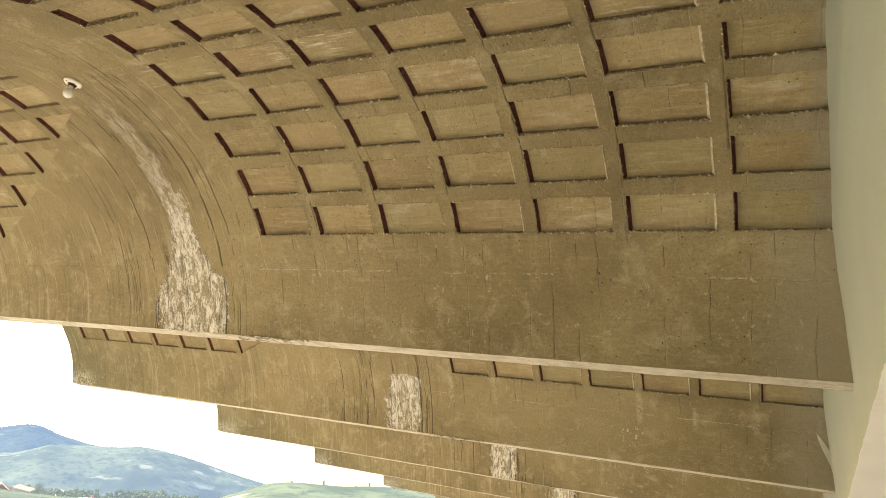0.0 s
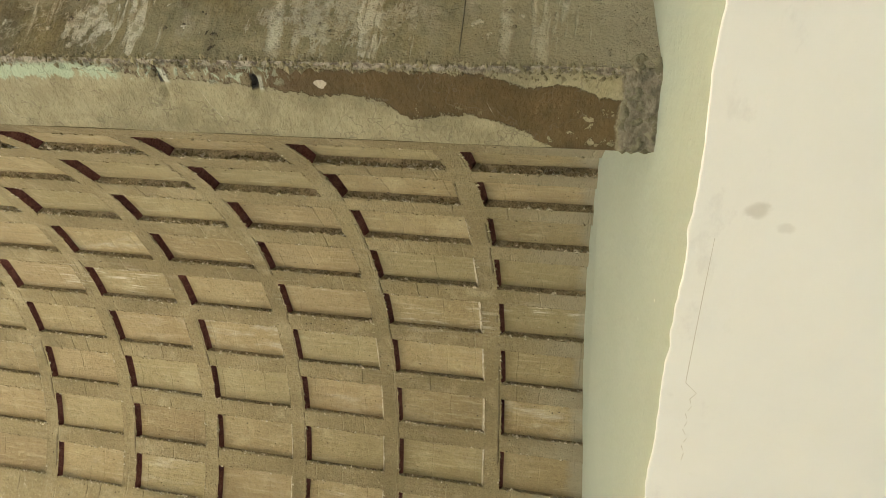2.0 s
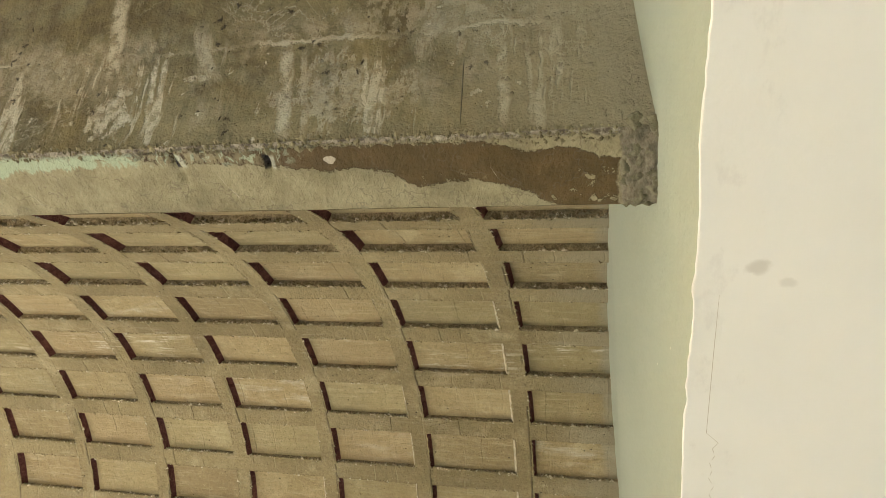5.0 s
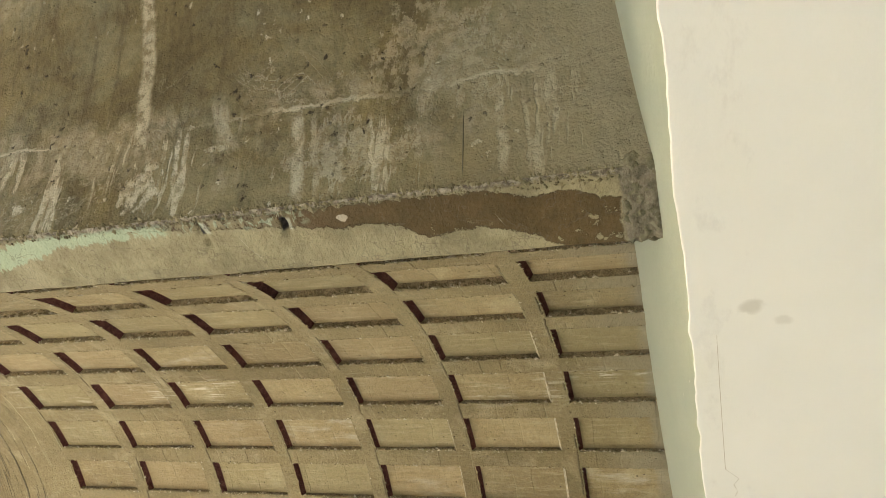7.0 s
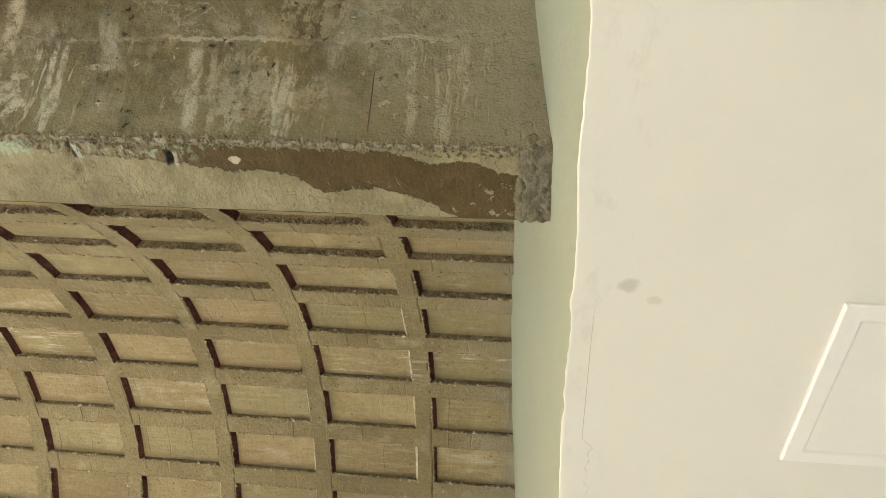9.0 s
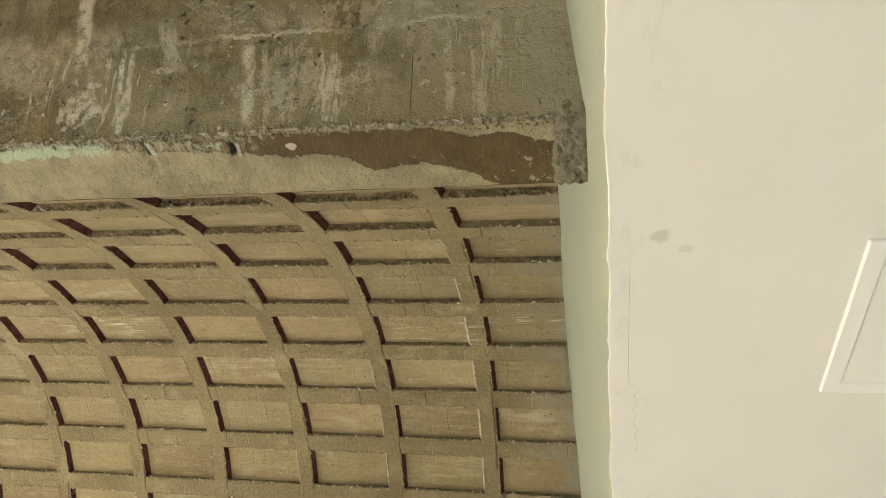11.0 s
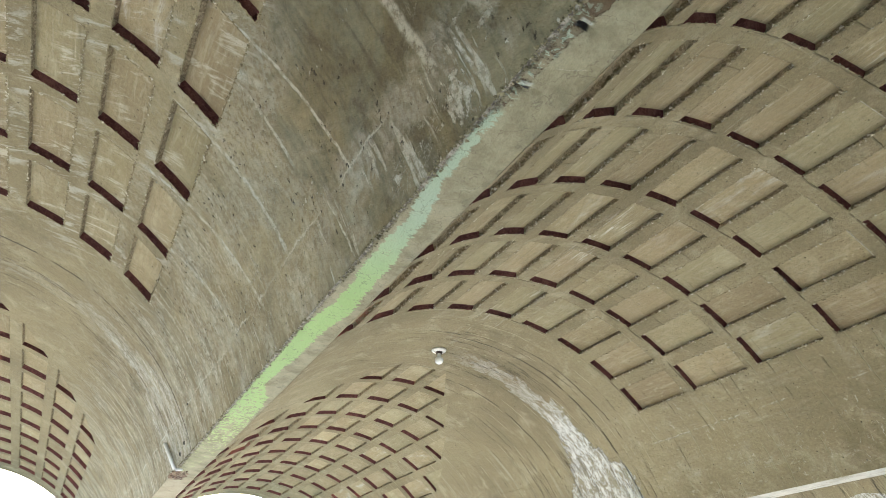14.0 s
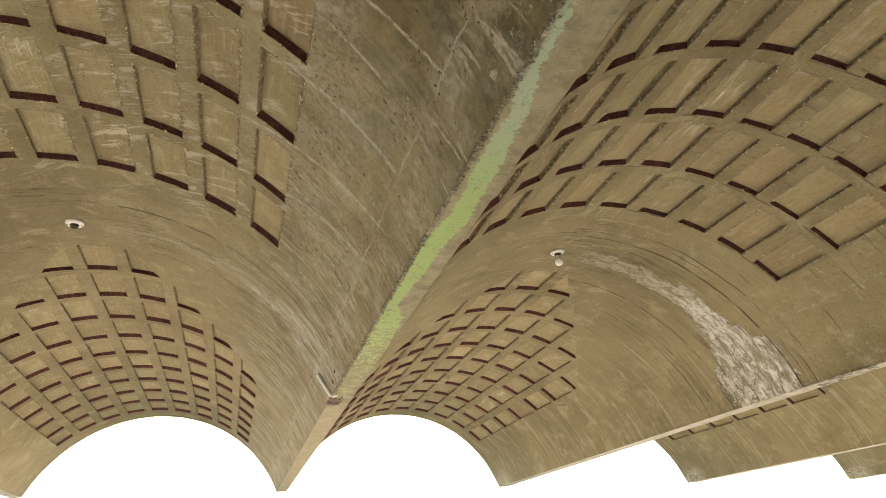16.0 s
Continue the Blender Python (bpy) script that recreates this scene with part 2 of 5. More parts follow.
def lime_and_damp(n, rv, u, v, rnd, c, mid, fine):
    """A damp seam a hand above the valley, lime running down from it, and the dark wet concrete round it."""
    seam_u = n.add(0.930, n.mul(n.sub(n.noise(rv, 2.4, 6.0, 0.66), 0.5), 0.10))
    drop = n.sub(seam_u, u)
    below = n.step(drop, -0.03, 0.03)
    crumble = n.noise(rv, 45.0, 5.0, 0.7)
    fleck = n.noise(rv, 30.0, 5.0, 0.75)
    # damp, darker concrete: brown, olive and grey-green stretches with dark runs down them
    damp = n.mul(n.step(u, 1.75, 1.25), n.step(n.noise(rv, 1.5, 5.0, 0.65, 0.5), 0.26, 0.48))
    hue = n.noise(n.shifted(rv, (4.0, 2.0, 0.0)), 2.6, 6.0, 0.68, 0.8)
    wet = n.mix(n.step(hue, 0.40, 0.62), (0.116, 0.092, 0.043), (0.142, 0.128, 0.078))
    wet = n.mix(n.step(v, 0.9, 1.7), wet, n.mix(n.step(hue, 0.38, 0.60), (0.178, 0.145, 0.077), (0.200, 0.178, 0.113)))
    tone = n.add(-0.30, n.mul(n.add(n.mul(mid, 2.0), n.mul(fine, 1.1)), 0.84))
    track = n.noise(n.scaled(rv, 1.4, 13.0), 1.6, 5.0, 0.62, 0.5)
    tone = n.mul(tone, n.sub(1.12, n.mul(n.step(track, 0.50, 0.68), 0.34)))
    blot = n.noise(n.shifted(rv, (8.0, 1.0, 0.0)), 8.0, 6.0, 0.72, 0.6)
    tone = n.mul(tone, n.sub(1.06, n.mul(n.step(blot, 0.54, 0.66), 0.30)))
    damp = n.mul(damp, n.sub(0.94, n.mul(n.step(v, 1.0, 1.9), 0.22)))
    c = n.mix(damp, c, n.tint(wet, tone))
    pale_run = n.mul(n.mul(n.step(track, 0.49, 0.39), n.step(v, 1.5, 2.3)), n.mul(n.step(fine, 0.42, 0.58), n.step(u, 1.9, 1.4)))
    c = n.mix(n.mul(pale_run, 0.80), c, (0.43, 0.39, 0.295))
    # thin clouds of lime, laced with veins
    cloud = n.mul(n.step(n.noise(rv, 3.2, 7.0, 0.72, 0.8), 0.46, 0.62), n.step(crumble, 0.40, 0.54))
    cloud = n.mul(cloud, n.step(v, 0.95, 1.4))
    near_seam = n.mul(n.band(drop, -0.05, 0.10, 0.04), n.step(n.noise(n.shifted(rv, (1.0, 6.0, 0.0)), 5.5, 6.0, 0.70, 0.7), 0.47, 0.60))
    low_cloud = n.mul(below, n.step(n.noise(n.scaled(rv, 1.0, 1.6), 3.4, 6.0, 0.66, 0.4), 0.50, 0.72))
    film = n.mul(n.most(near_seam, low_cloud), n.add(0.45, n.mul(n.step(crumble, 0.36, 0.60), 0.55)))
    lime = n.most(n.mul(cloud, 0.30), n.mul(film, 0.46))
    lace = n.step(n.math("ABSOLUTE", n.sub(n.noise(rv, 7.0, 6.0, 0.66, 1.2), 0.5)), 0.016, 0.004)
    lace = n.mul(lace, n.step(n.noise(n.shifted(rv, (2.0, 9.0, 0.0)), 3.0, 3.0), 0.50, 0.62))
    lime = n.most(lime, n.mul(lace, n.mul(n.band(drop, -0.12, 0.20, 0.05), 0.42)))
    seam = n.step(n.math("ABSOLUTE", n.sub(drop, n.mul(n.sub(fine, 0.5), 0.03))), 0.008, 0.001)
    lime = n.most(lime, n.mul(seam, n.add(0.16, n.mul(n.step(n.noise(rv, 4.0, 4.0), 0.44, 0.56), 0.52))))
    # each run starts at the seam and ends at a length of its own
    column = n.join(n.mul(u, 0.12), n.add(v, n.mul(n.sub(mid, 0.5), 0.03)), rnd)
    reach = n.mul(n.step(n.noise(n.scaled(column, 0.0, 1.0), 7.0, 2.0), 0.42, 0.66), 0.34)
    core = n.step(n.noise(column, 34.0, 3.0, 0.6), 0.55, 0.64)
    drips = n.mul(n.mul(n.mul(core, 0.75), below), n.step(n.sub(reach, drop), -0.02, 0.05))
    lime = n.mul(n.most(lime, n.mul(drips, n.add(0.35, n.mul(n.step(crumble, 0.40, 0.54), 0.65)))), n.step(u, 2.15, 1.35))
    # the clearest runs and patches of the near stretch
    worn = n.add(0.25, n.mul(n.step(n.add(n.mul(fleck, 0.6), n.mul(crumble, 0.4)), 0.42, 0.55), 0.75))
    swing = n.add(v, n.mul(n.sub(n.noise(n.scaled(rv, 1.0, 0.6), 13.0, 5.0, 0.66), 0.5), 0.032))
    for v0, u0, v1, u1, wide_by, k in RUNS:
        k0 = (v1 - v0) / (u1 - u0)
        off_v = n.math("ABSOLUTE", n.sub(swing, n.node("ShaderNodeMath", u, k0, v0 - u0 * k0, operation="MULTIPLY_ADD").outputs[0]))
        one = n.mul(n.step(off_v, wide_by * 1.4, wide_by * 0.45), n.mul(n.step(u, u0 + 0.02, u0 - 0.04), n.step(u, u1 - 0.03, u1 + 0.03)))
        lime = n.most(lime, n.mul(one, n.mul(worn, k)))
    fringe = n.mul(n.sub(n.noise(n.scaled(rv, 1.0, 1.8), 17.0, 6.0, 0.76), 0.5), 7.0)
    for pv, pu, rv_, ru_, k in PATCHES:
        dv, du = n.mul(n.sub(v, pv), 1.0 / rv_), n.mul(n.sub(u, pu), 1.0 / ru_)
        away = n.add(n.add(n.mul(dv, dv), n.mul(du, du)), fringe)
        lime = n.most(lime, n.mul(n.mul(n.step(away, 0.75, 0.40), k), worn))
    jagged = n.shifted(rv, n.join(n.mul(crumble, 0.05), n.mul(fleck, 0.05)))
    chalk = n.mul(n.step(n.cells(jagged, 30.0), 0.17, 0.11), n.step(n.noise(rv, 3.0, 4.0, 0.7), 0.53, 0.60))
    lime = n.most(lime, n.mul(chalk, n.mul(n.step(u, 1.5, 1.1), 0.85)))
    c = n.mix(lime, c, n.mix(n.step(hue, 0.42, 0.58), (0.51, 0.455, 0.340), (0.50, 0.485, 0.405)))
    # blown holes and one straight score
    hole = n.mul(n.step(n.cells(n.shifted(jagged, (5.0, 3.0, 0.0)), 34.0), 0.17, 0.11), n.step(n.noise(rv, 4.2, 3.0), 0.46, 0.56))
    score = n.mul(n.step(n.math("ABSOLUTE", n.sub(v, n.add(0.085, n.mul(u, 0.030)))), 0.0012, 0.0005), n.band(u, 0.745, 0.86, 0.01))
    hole = n.mul(n.most(hole, score), n.step(u, 1.9, 1.5))
    c = n.mix(n.mul(hole, 0.9), c, (0.022, 0.017, 0.010))
    # smooth new mortar by the wall
    trowel = n.step(n.add(n.add(v, n.mul(n.sub(u, 0.9), -0.08)), n.mul(n.sub(n.noise(rv, 7.0, 5.0, 0.66), 0.5), 0.09)), -0.085, -0.105)
    c = n.mix(n.mul(trowel, 0.85), c, n.tint((0.235, 0.212, 0.150), n.add(0.78, n.mul(mid, 0.44))))
    return c, n.sub(lime, n.mul(hole, 3.0))


def vault_material(name, stained):
    """The vaults' concrete; the one over the painted beam is damp and streaked with lime."""
    n, uv, u, v, rnd, c, h, mid, fine = concrete(name, (0.292, 0.239, 0.128), (0.43, 0.373, 0.236), (0.192, 0.152, 0.076), 0.0 if stained else 0.45)
    rv = n.shifted(uv, n.join(n.mul(rnd, 3.0), 0.0, n.mul(rnd, 23.0)))
    if stained:
        c, lime = lime_and_damp(n, rv, u, v, rnd, c, mid, fine)
        c = n.mix(wash_marks(n, uv), c, (0.50, 0.46, 0.37))
        h = n.add(h, n.mul(lime, 0.35))
    else:
        c = n.mix(n.mul(crown_marks(n, uv), n.step(v, 4.0, 3.0)), c, (0.50, 0.46, 0.36))
        # faint rubs and scuffs low on the sides
        blots = n.mul(n.band(u, 0.78, 1.0, 0.05), n.step(n.noise(n.scaled(rv, 2.0, 1.0), 9.0, 6.0, 0.75), 0.57, 0.66))
        c = n.mix(n.mul(blots, 0.5), c, (0.44, 0.39, 0.29))
        scuff = n.mul(n.step(n.noise(n.scaled(rv, 1.0, 2.0), 13.0, 7.0, 0.80, 0.6), 0.575, 0.66), n.step(n.noise(rv, 1.8, 3.0), 0.46, 0.60))
        # cracks where the cross ribs were cast against the moulds
        turn_v = n.math("FRACT", n.mul(n.sub(n.add(v, n.mul(n.sub(n.noise(rv, 24.0, 4.0, 0.7), 0.5), 0.016)), 0.2525), 2.0475))
        gap = n.step(n.math("ABSOLUTE", n.sub(turn_v, 0.020)), 0.011, 0.004)
        gap = n.mul(n.mul(gap, n.step(n.noise(rv, 6.0, 3.0), 0.50, 0.56)), n.mul(n.step(u, 1.42, 1.46), n.step(v, 3.4, 3.3)))
        c = n.mix(n.mul(gap, 0.5), c, (0.090, 0.066, 0.040))
        h = n.sub(h, gap)
        c = n.mix(n.mul(n.mul(scuff, n.step(u, 1.5, 1.35)), 0.75), c, (0.52, 0.475, 0.37))
        # pale drips under the ribs, a ragged mould seam, and streaks towards the open end
        chip = n.noise(rv, 36.0, 5.0, 0.75)
        drip = n.mul(n.band(n.add(turn_v, n.mul(n.sub(chip, 0.5), 0.10)), 0.03, 0.14, 0.03), n.step(n.noise(n.scaled(rv, 0.5, 1.0), 2.4, 3.0), 0.44, 0.58))
        drip = n.mul(n.mul(drip, n.mul(n.band(u, 1.12, 1.46, 0.05), n.add(0.25, n.mul(n.step(n.split(n.world())[0], 3.5, 3.9), 0.75)))), n.mul(n.step(chip, 0.42, 0.56), n.step(v, 3.4, 3.2)))
        seam_off = n.sub(n.add(u, n.mul(n.sub(n.noise(rv, 7.0, 5.0, 0.7), 0.5), 0.045)), 1.205)
        mould = n.mul(n.step(n.math("ABSOLUTE", seam_off), 0.007, 0.002), n.mul(n.step(chip, 0.44, 0.54), n.step(n.noise(rv, 2.6, 3.0), 0.46, 0.54)))
        c = n.mix(n.mul(n.most(n.mul(drip, 0.62), n.mul(mould, 0.75)), n.step(v, 3.5, 3.3)), c, (0.50, 0.455, 0.34))
        run = n.noise(n.scaled(rv, 0.9, 17.0), 1.1, 5.0, 0.66, 0.3)
        end = n.mul(n.step(v, 3.2, 5.0), n.step(u, 1.75, 1.45))
        c = n.mix(n.mul(n.mul(n.step(run, 0.55, 0.70), end), 0.45), c, (0.46, 0.42, 0.31))
        c = n.mix(n.mul(n.mul(n.step(run, 0.43, 0.32), end), 0.50), c, (0.120, 0.098, 0.054))
        tip = n.mul(n.step(n.add(v, n.mul(chip, 0.6)), 9.25, 9.55), n.mul(n.step(u, 1.0, 0.80), n.step(chip, 0.45, 0.58)))
        c = n.mix(n.mul(tip, 0.7), c, (0.60, 0.57, 0.47))
        h = n.add(h, n.mul(mould, 0.3))
    # lime of the construction joint behind the lamps: narrow at the crown, wide at the foot
    mean = n.add(3.90, n.mul(n.step(u, 1.5, 0.75), 0.04))
    half = n.add(n.add(0.085, n.mul(n.step(u, 1.95, 1.15), 0.055)), n.mul(n.step(u, 1.38, 1.0), 0.20))
    if not stained:
        beyond = n.step(n.split(n.world())[0], 3.5, 3.9)
        half = n.mix(beyond, half, n.sub(n.mul(n.step(u, 1.42, 1.34), 0.36), 0.16))
        mean = n.sub(mean, n.mul(beyond, 0.12))
    rag = n.add(n.mul(n.sub(n.noise(n.scaled(rv, 0.7, 1.0), 11.0, 8.0, 0.80), 0.5), 0.46), n.mul(n.sub(n.noise(rv, 3.0, 3.0, 0.6), 0.5), 0.14))
    d = n.add(n.math("ABSOLUTE", n.sub(v, mean)), rag)
    inside = n.sub(half, d)
    patch = n.step(inside, -0.006, 0.012)
    patch = n.mul(patch, n.add(0.38, n.mul(n.step(u, 2.0, 1.45), 0.62)))
    patch = n.mul(patch, n.mul(n.step(u, 2.75, 2.2), 0.35 if stained else 1.0))
    veins = n.noise(n.scaled(rv, 1.0, 2.2), 8.0, 8.0, 0.80, 0.5)
    crust = n.step(n.add(veins, n.mul(n.sub(fine, 0.5), 0.34)), 0.41, 0.56)
    if not stained:      # whitest along its ragged border
        crust = n.most(crust, n.step(inside, 0.040, 0.010))
    patch = n.mul(patch, n.add(0.30, n.mul(crust, 0.70)))
    c = n.mix(n.mul(patch, 0.95), c, n.mix(crust, (0.40, 0.36, 0.265), (0.74, 0.72, 0.645)))
    # joint lines of the lamp band
    jl = n.noise(n.scaled(rv, 0.35, 9.0), 2.0, 3.0)
    joint = n.mul(n.step(n.math("ABSOLUTE", n.sub(jl, 0.5)), 0.010, 0.003), n.band(v, 3.45, 4.7, 0.12))
    joint = n.mul(joint, n.step(n.noise(n.scaled(rv, 0.5, 2.0), 2.0, 3.0), 0.47, 0.58))
    jog = n.mul(n.sub(n.noise(n.scaled(rv, 2.0, 0.5), 2.0, 5.0, 0.6), 0.5), 0.05)
    for jv, ju, width in ((3.60, 2.75, 0.008), (3.47, 2.3, 0.004), (4.30, 2.5, 0.005), (4.62, 2.0, 0.004))[:1 if stained else 4]:
        away = n.math("ABSOLUTE", n.sub(n.add(v, jog), jv))
        one = n.mul(n.step(away, width, width * 0.45), n.mul(n.step(u, ju + 0.2, ju - 0.2), n.step(n.noise(n.join(n.mul(u, 2.0), jv * 9.0, rnd), 2.0, 3.0), 0.40, 0.50)))
        joint = n.most(joint, one)
    c = n.mix(n.mul(joint, 0.7), c, (0.055, 0.042, 0.027))
    # new grey mortar against the wall, and paler grey fading out from it
    rim = n.step(n.add(v, n.mul(n.sub(n.noise(rv, 9.0, 5.0, 0.7), 0.5), 0.30)), 0.24, -0.08)
    c = n.mix(n.mul(rim, 0.65), c, (0.285, 0.258, 0.182))
    lumps = n.mul(n.noise(rv, 85.0, 4.0, 0.7), n.step(u, 1.35, 1.5))
    h = n.add(h, n.mul(n.noise(rv, 17.0, 4.0, 0.6), 1.3))
    h = n.add(n.add(h, n.mul(lumps, 0.9)), n.sub(n.mul(patch, 0.5), n.mul(joint, 2.0)))
    return n.done(c, n.bump(h, 0.008 if stained else 0.009, 1.0))


def panel_material():
    n, uv, u, v, rnd, c, h, mid, fine = concrete("panel_concrete", (0.335, 0.271, 0.146), (0.46, 0.394, 0.243), (0.245, 0.190, 0.096), 0.25)
    tone = n.add(0.86, n.mul(rnd, 0.28))
    c = n.tint(c, tone)
    warm = n.math("FRACT", n.mul(rnd, 7.3))
    c = n.mix(n.mul(n.step(warm, 0.45, 0.95), 0.32), c, (0.345, 0.258, 0.142))
    c = n.mix(n.mul(n.step(warm, 0.40, 0.05), 0.35), c, (0.300, 0.268, 0.140))
    rv = n.shifted(uv, n.join(n.mul(rnd, 19.0), n.mul(rnd, 7.0), 0.0))
    white = n.mul(n.step(rnd, 0.70, 0.95), n.step(n.noise(n.scaled(rv, 9.0, 2.2), 1.6, 6.0, 0.72, 0.5), 0.50, 0.70))
    c = n.mix(n.mul(white, 0.7), c, (0.56, 0.52, 0.44))
    float_marks = n.noise(n.scaled(rv, 26.0, 3.2), 1.6, 6.0, 0.74, 0.4)
    c = n.mix(n.mul(n.step(float_marks, 0.52, 0.68), 0.45), c, (0.47, 0.415, 0.272))
    c = n.mix(n.mul(n.step(float_marks, 0.46, 0.34), 0.40), c, (0.206, 0.160, 0.083))
    stain = n.step(n.noise(rv, 4.0, 5.0, 0.7), 0.60, 0.75)
    c = n.mix(n.mul(stain, 0.35), c, (0.20, 0.14, 0.08))
    c = n.mix(wash_marks(n, uv), c, (0.58, 0.52, 0.39))
    c = n.mix(n.mul(crown_marks(n, uv), n.step(v, 4.0, 3.0)), c, (0.60, 0.555, 0.44))
    rim = n.step(n.add(v, n.mul(n.sub(n.noise(rv, 16.0, 4.0, 0.7), 0.5), 0.09)), -0.045, -0.095)
    c = n.mix(n.mul(rim, 0.55), c, (0.285, 0.275, 0.215))
    return n.done(c, n.bump(n.add(n.add(h, n.mul(float_marks, 0.8)), n.mul(n.noise(rv, 15.0, 3.0, 0.6), 1.2)), 0.0075, 1.0))


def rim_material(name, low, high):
    """The raw sides of the coffers: broken, reddish in places; the two colours can carry a side's light or shade."""
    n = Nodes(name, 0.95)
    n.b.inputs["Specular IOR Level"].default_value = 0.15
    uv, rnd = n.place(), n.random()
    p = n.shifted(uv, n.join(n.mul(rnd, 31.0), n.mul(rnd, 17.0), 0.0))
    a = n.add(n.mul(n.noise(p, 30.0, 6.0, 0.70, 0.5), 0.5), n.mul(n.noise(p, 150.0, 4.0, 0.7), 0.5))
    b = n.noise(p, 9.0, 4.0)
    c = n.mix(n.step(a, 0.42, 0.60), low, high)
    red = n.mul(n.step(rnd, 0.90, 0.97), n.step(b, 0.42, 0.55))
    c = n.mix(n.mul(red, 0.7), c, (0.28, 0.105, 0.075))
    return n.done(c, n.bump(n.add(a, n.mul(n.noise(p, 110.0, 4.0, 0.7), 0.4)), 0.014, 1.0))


def plaster_material():
    """Cream plaster under the gutters, cracked and dusty."""
    n = Nodes("gutter_plaster", 0.9)
    uv, rnd = n.uv(), n.random()
    p = n.shifted(uv, n.join(0.0, n.mul(rnd, 41.0), 0.0))
    a = n.noise(p, 6.0, 6.0, 0.7)
    b = n.noise(n.scaled(p, 14.0, 1.0), 3.0, 5.0, 0.7)
    c = n.mix(n.step(a, 0.35, 0.65), (0.38, 0.345, 0.265), (0.53, 0.492, 0.40))
    c = n.mix(n.mul(n.step(b, 0.54, 0.66), 0.70), c, (0.22, 0.18, 0.115))
    c = n.mix(n.mul(n.step(n.noise(p, 34.0, 5.0, 0.7), 0.58, 0.66), 0.6), c, (0.25, 0.20, 0.13))
    u, v, _ = n.split(uv)
    bad = n.mul(n.band(v, 3.0, 3.6, 0.15), n.step(n.noise(p, 16.0, 4.0), 0.47, 0.58))
    c = n.mix(n.mul(bad, 0.85), c, (0.07, 0.055, 0.04))
    return n.done(c, n.bump(n.add(a, b), 0.006, 0.9))


def painted_strip_material():
    """The strip between the two nearest vaults: grey stucco, brown and green paint left on it."""
    n = Nodes("old_paint_and_stucco", 0.85)
    uv = n.uv()
    w, y, _ = n.split(uv)
    rag = n.add(n.mul(n.sub(n.noise(uv, 13.0, 7.0, 0.72), 0.5), 0.085), n.mul(n.sub(n.noise(uv, 60.0, 4.0, 0.7), 0.5), 0.022))
    rag2 = n.mul(n.sub(n.noise(n.shifted(uv, (3.0, 5.0, 0.0)), 30.0, 6.0, 0.7), 0.5), 0.05)
    a = n.noise(uv, 11.0, 6.0, 0.65)
    grain = n.noise(uv, 130.0, 4.0, 0.7)
    comb = n.noise(n.scaled(uv, 6.0, 70.0), 1.5, 4.0, 0.6)
    c = n.mix(n.step(a, 0.3, 0.7), (0.198, 0.173, 0.096), (0.336, 0.300, 0.182))
    c = n.tint(c, n.add(0.74, n.mul(grain, 0.52)))
    # warmer, smooth stucco further out
    out = n.step(n.add(y, n.mul(rag, 6.0)), 4.15, 4.5)
    c = n.mix(out, c, n.mix(n.step(a, 0.3, 0.7), (0.305, 0.255, 0.158), (0.385, 0.330, 0.215)))
    mottled = n.mul(n.step(n.noise(uv, 8.0, 5.0, 0.7), 0.46, 0.6), n.band(y, 1.0, 4.2, 0.3))
    c = n.mix(n.mul(mottled, 0.6), c, (0.36, 0.314, 0.198))
    # brown paint towards the wall
    lower = n.ramp(y, ((-0.14, 0.160), (-0.036, 0.152), (-0.022, 0.139), (0.016, 0.112), (0.05, 0.098), (0.095, 0.090), (0.14, 0.096), (0.188, 0.101), (0.215, 0.080), (0.245, 0.064),
                       (0.28, 0.062), (0.33, 0.062), (0.39, 0.054), (0.44, 0.046), (0.62, 0.034), (0.80, 0.018)))
    upper = n.ramp(y, ((-0.14, 0.056), (-0.10, 0.052), (-0.075, 0.038), (-0.04, 0.033), (0.012, 0.040), (0.045, 0.024), (0.08, 0.016), (0.24, 0.014), (0.39, 0.013), (0.80, 0.008)))
    rag3 = n.add(n.mul(n.sub(n.noise(uv, 26.0, 7.0, 0.78), 0.5), 0.042), n.mul(n.sub(n.noise(uv, 85.0, 4.0, 0.7), 0.5), 0.024))
    inside = n.mul(n.step(n.sub(n.add(lower, rag3), w), -0.0016, 0.0016), n.step(n.sub(w, n.add(upper, n.mul(rag3, 0.6))), -0.0016, 0.0016))
    brown = n.mul(inside, n.mul(n.step(n.add(y, rag), 0.82, 0.76), n.step(n.add(y, n.mul(rag2, 0.6)), -0.130, -0.124)))
    chips = n.mul(n.step(n.noise(uv, 42.0, 4.0, 0.6), 0.60, 0.63), n.step(n.noise(uv, 7.0, 2.0), 0.44, 0.52))
    chips = n.mul(chips, n.step(w, 0.06, 0.09))
    chips = n.most(chips, n.mul(n.step(n.noise(n.shifted(uv, (2.0, 8.0, 0.0)), 44.0, 5.0, 0.70), 0.60, 0.625), n.step(y, -0.03, -0.09)))
    worn = n.mul(n.step(y, 0.34, 0.56), n.step(n.noise(n.scaled(uv, 1.0, 2.0), 30.0, 6.0, 0.75), 0.40, 0.49))
    brown_c = n.mix(n.step(a, 0.35, 0.7), (0.070, 0.045, 0.011), (0.104, 0.068, 0.021))
    brown_c = n.mix(n.step(y, 0.25, 0.60), brown_c, (0.108, 0.062, 0.028))
    brown_c = n.tint(brown_c, n.add(0.70, n.mul(n.noise(n.scaled(uv, 1.0, 3.0), 55.0, 5.0, 0.7), 0.60)))
    keep = n.mul(brown, n.mul(n.sub(1.0, n.mul(chips, 0.9)), n.sub(1.0, n.mul(worn, 0.8))))
    c = n.mix(keep, c, brown_c)
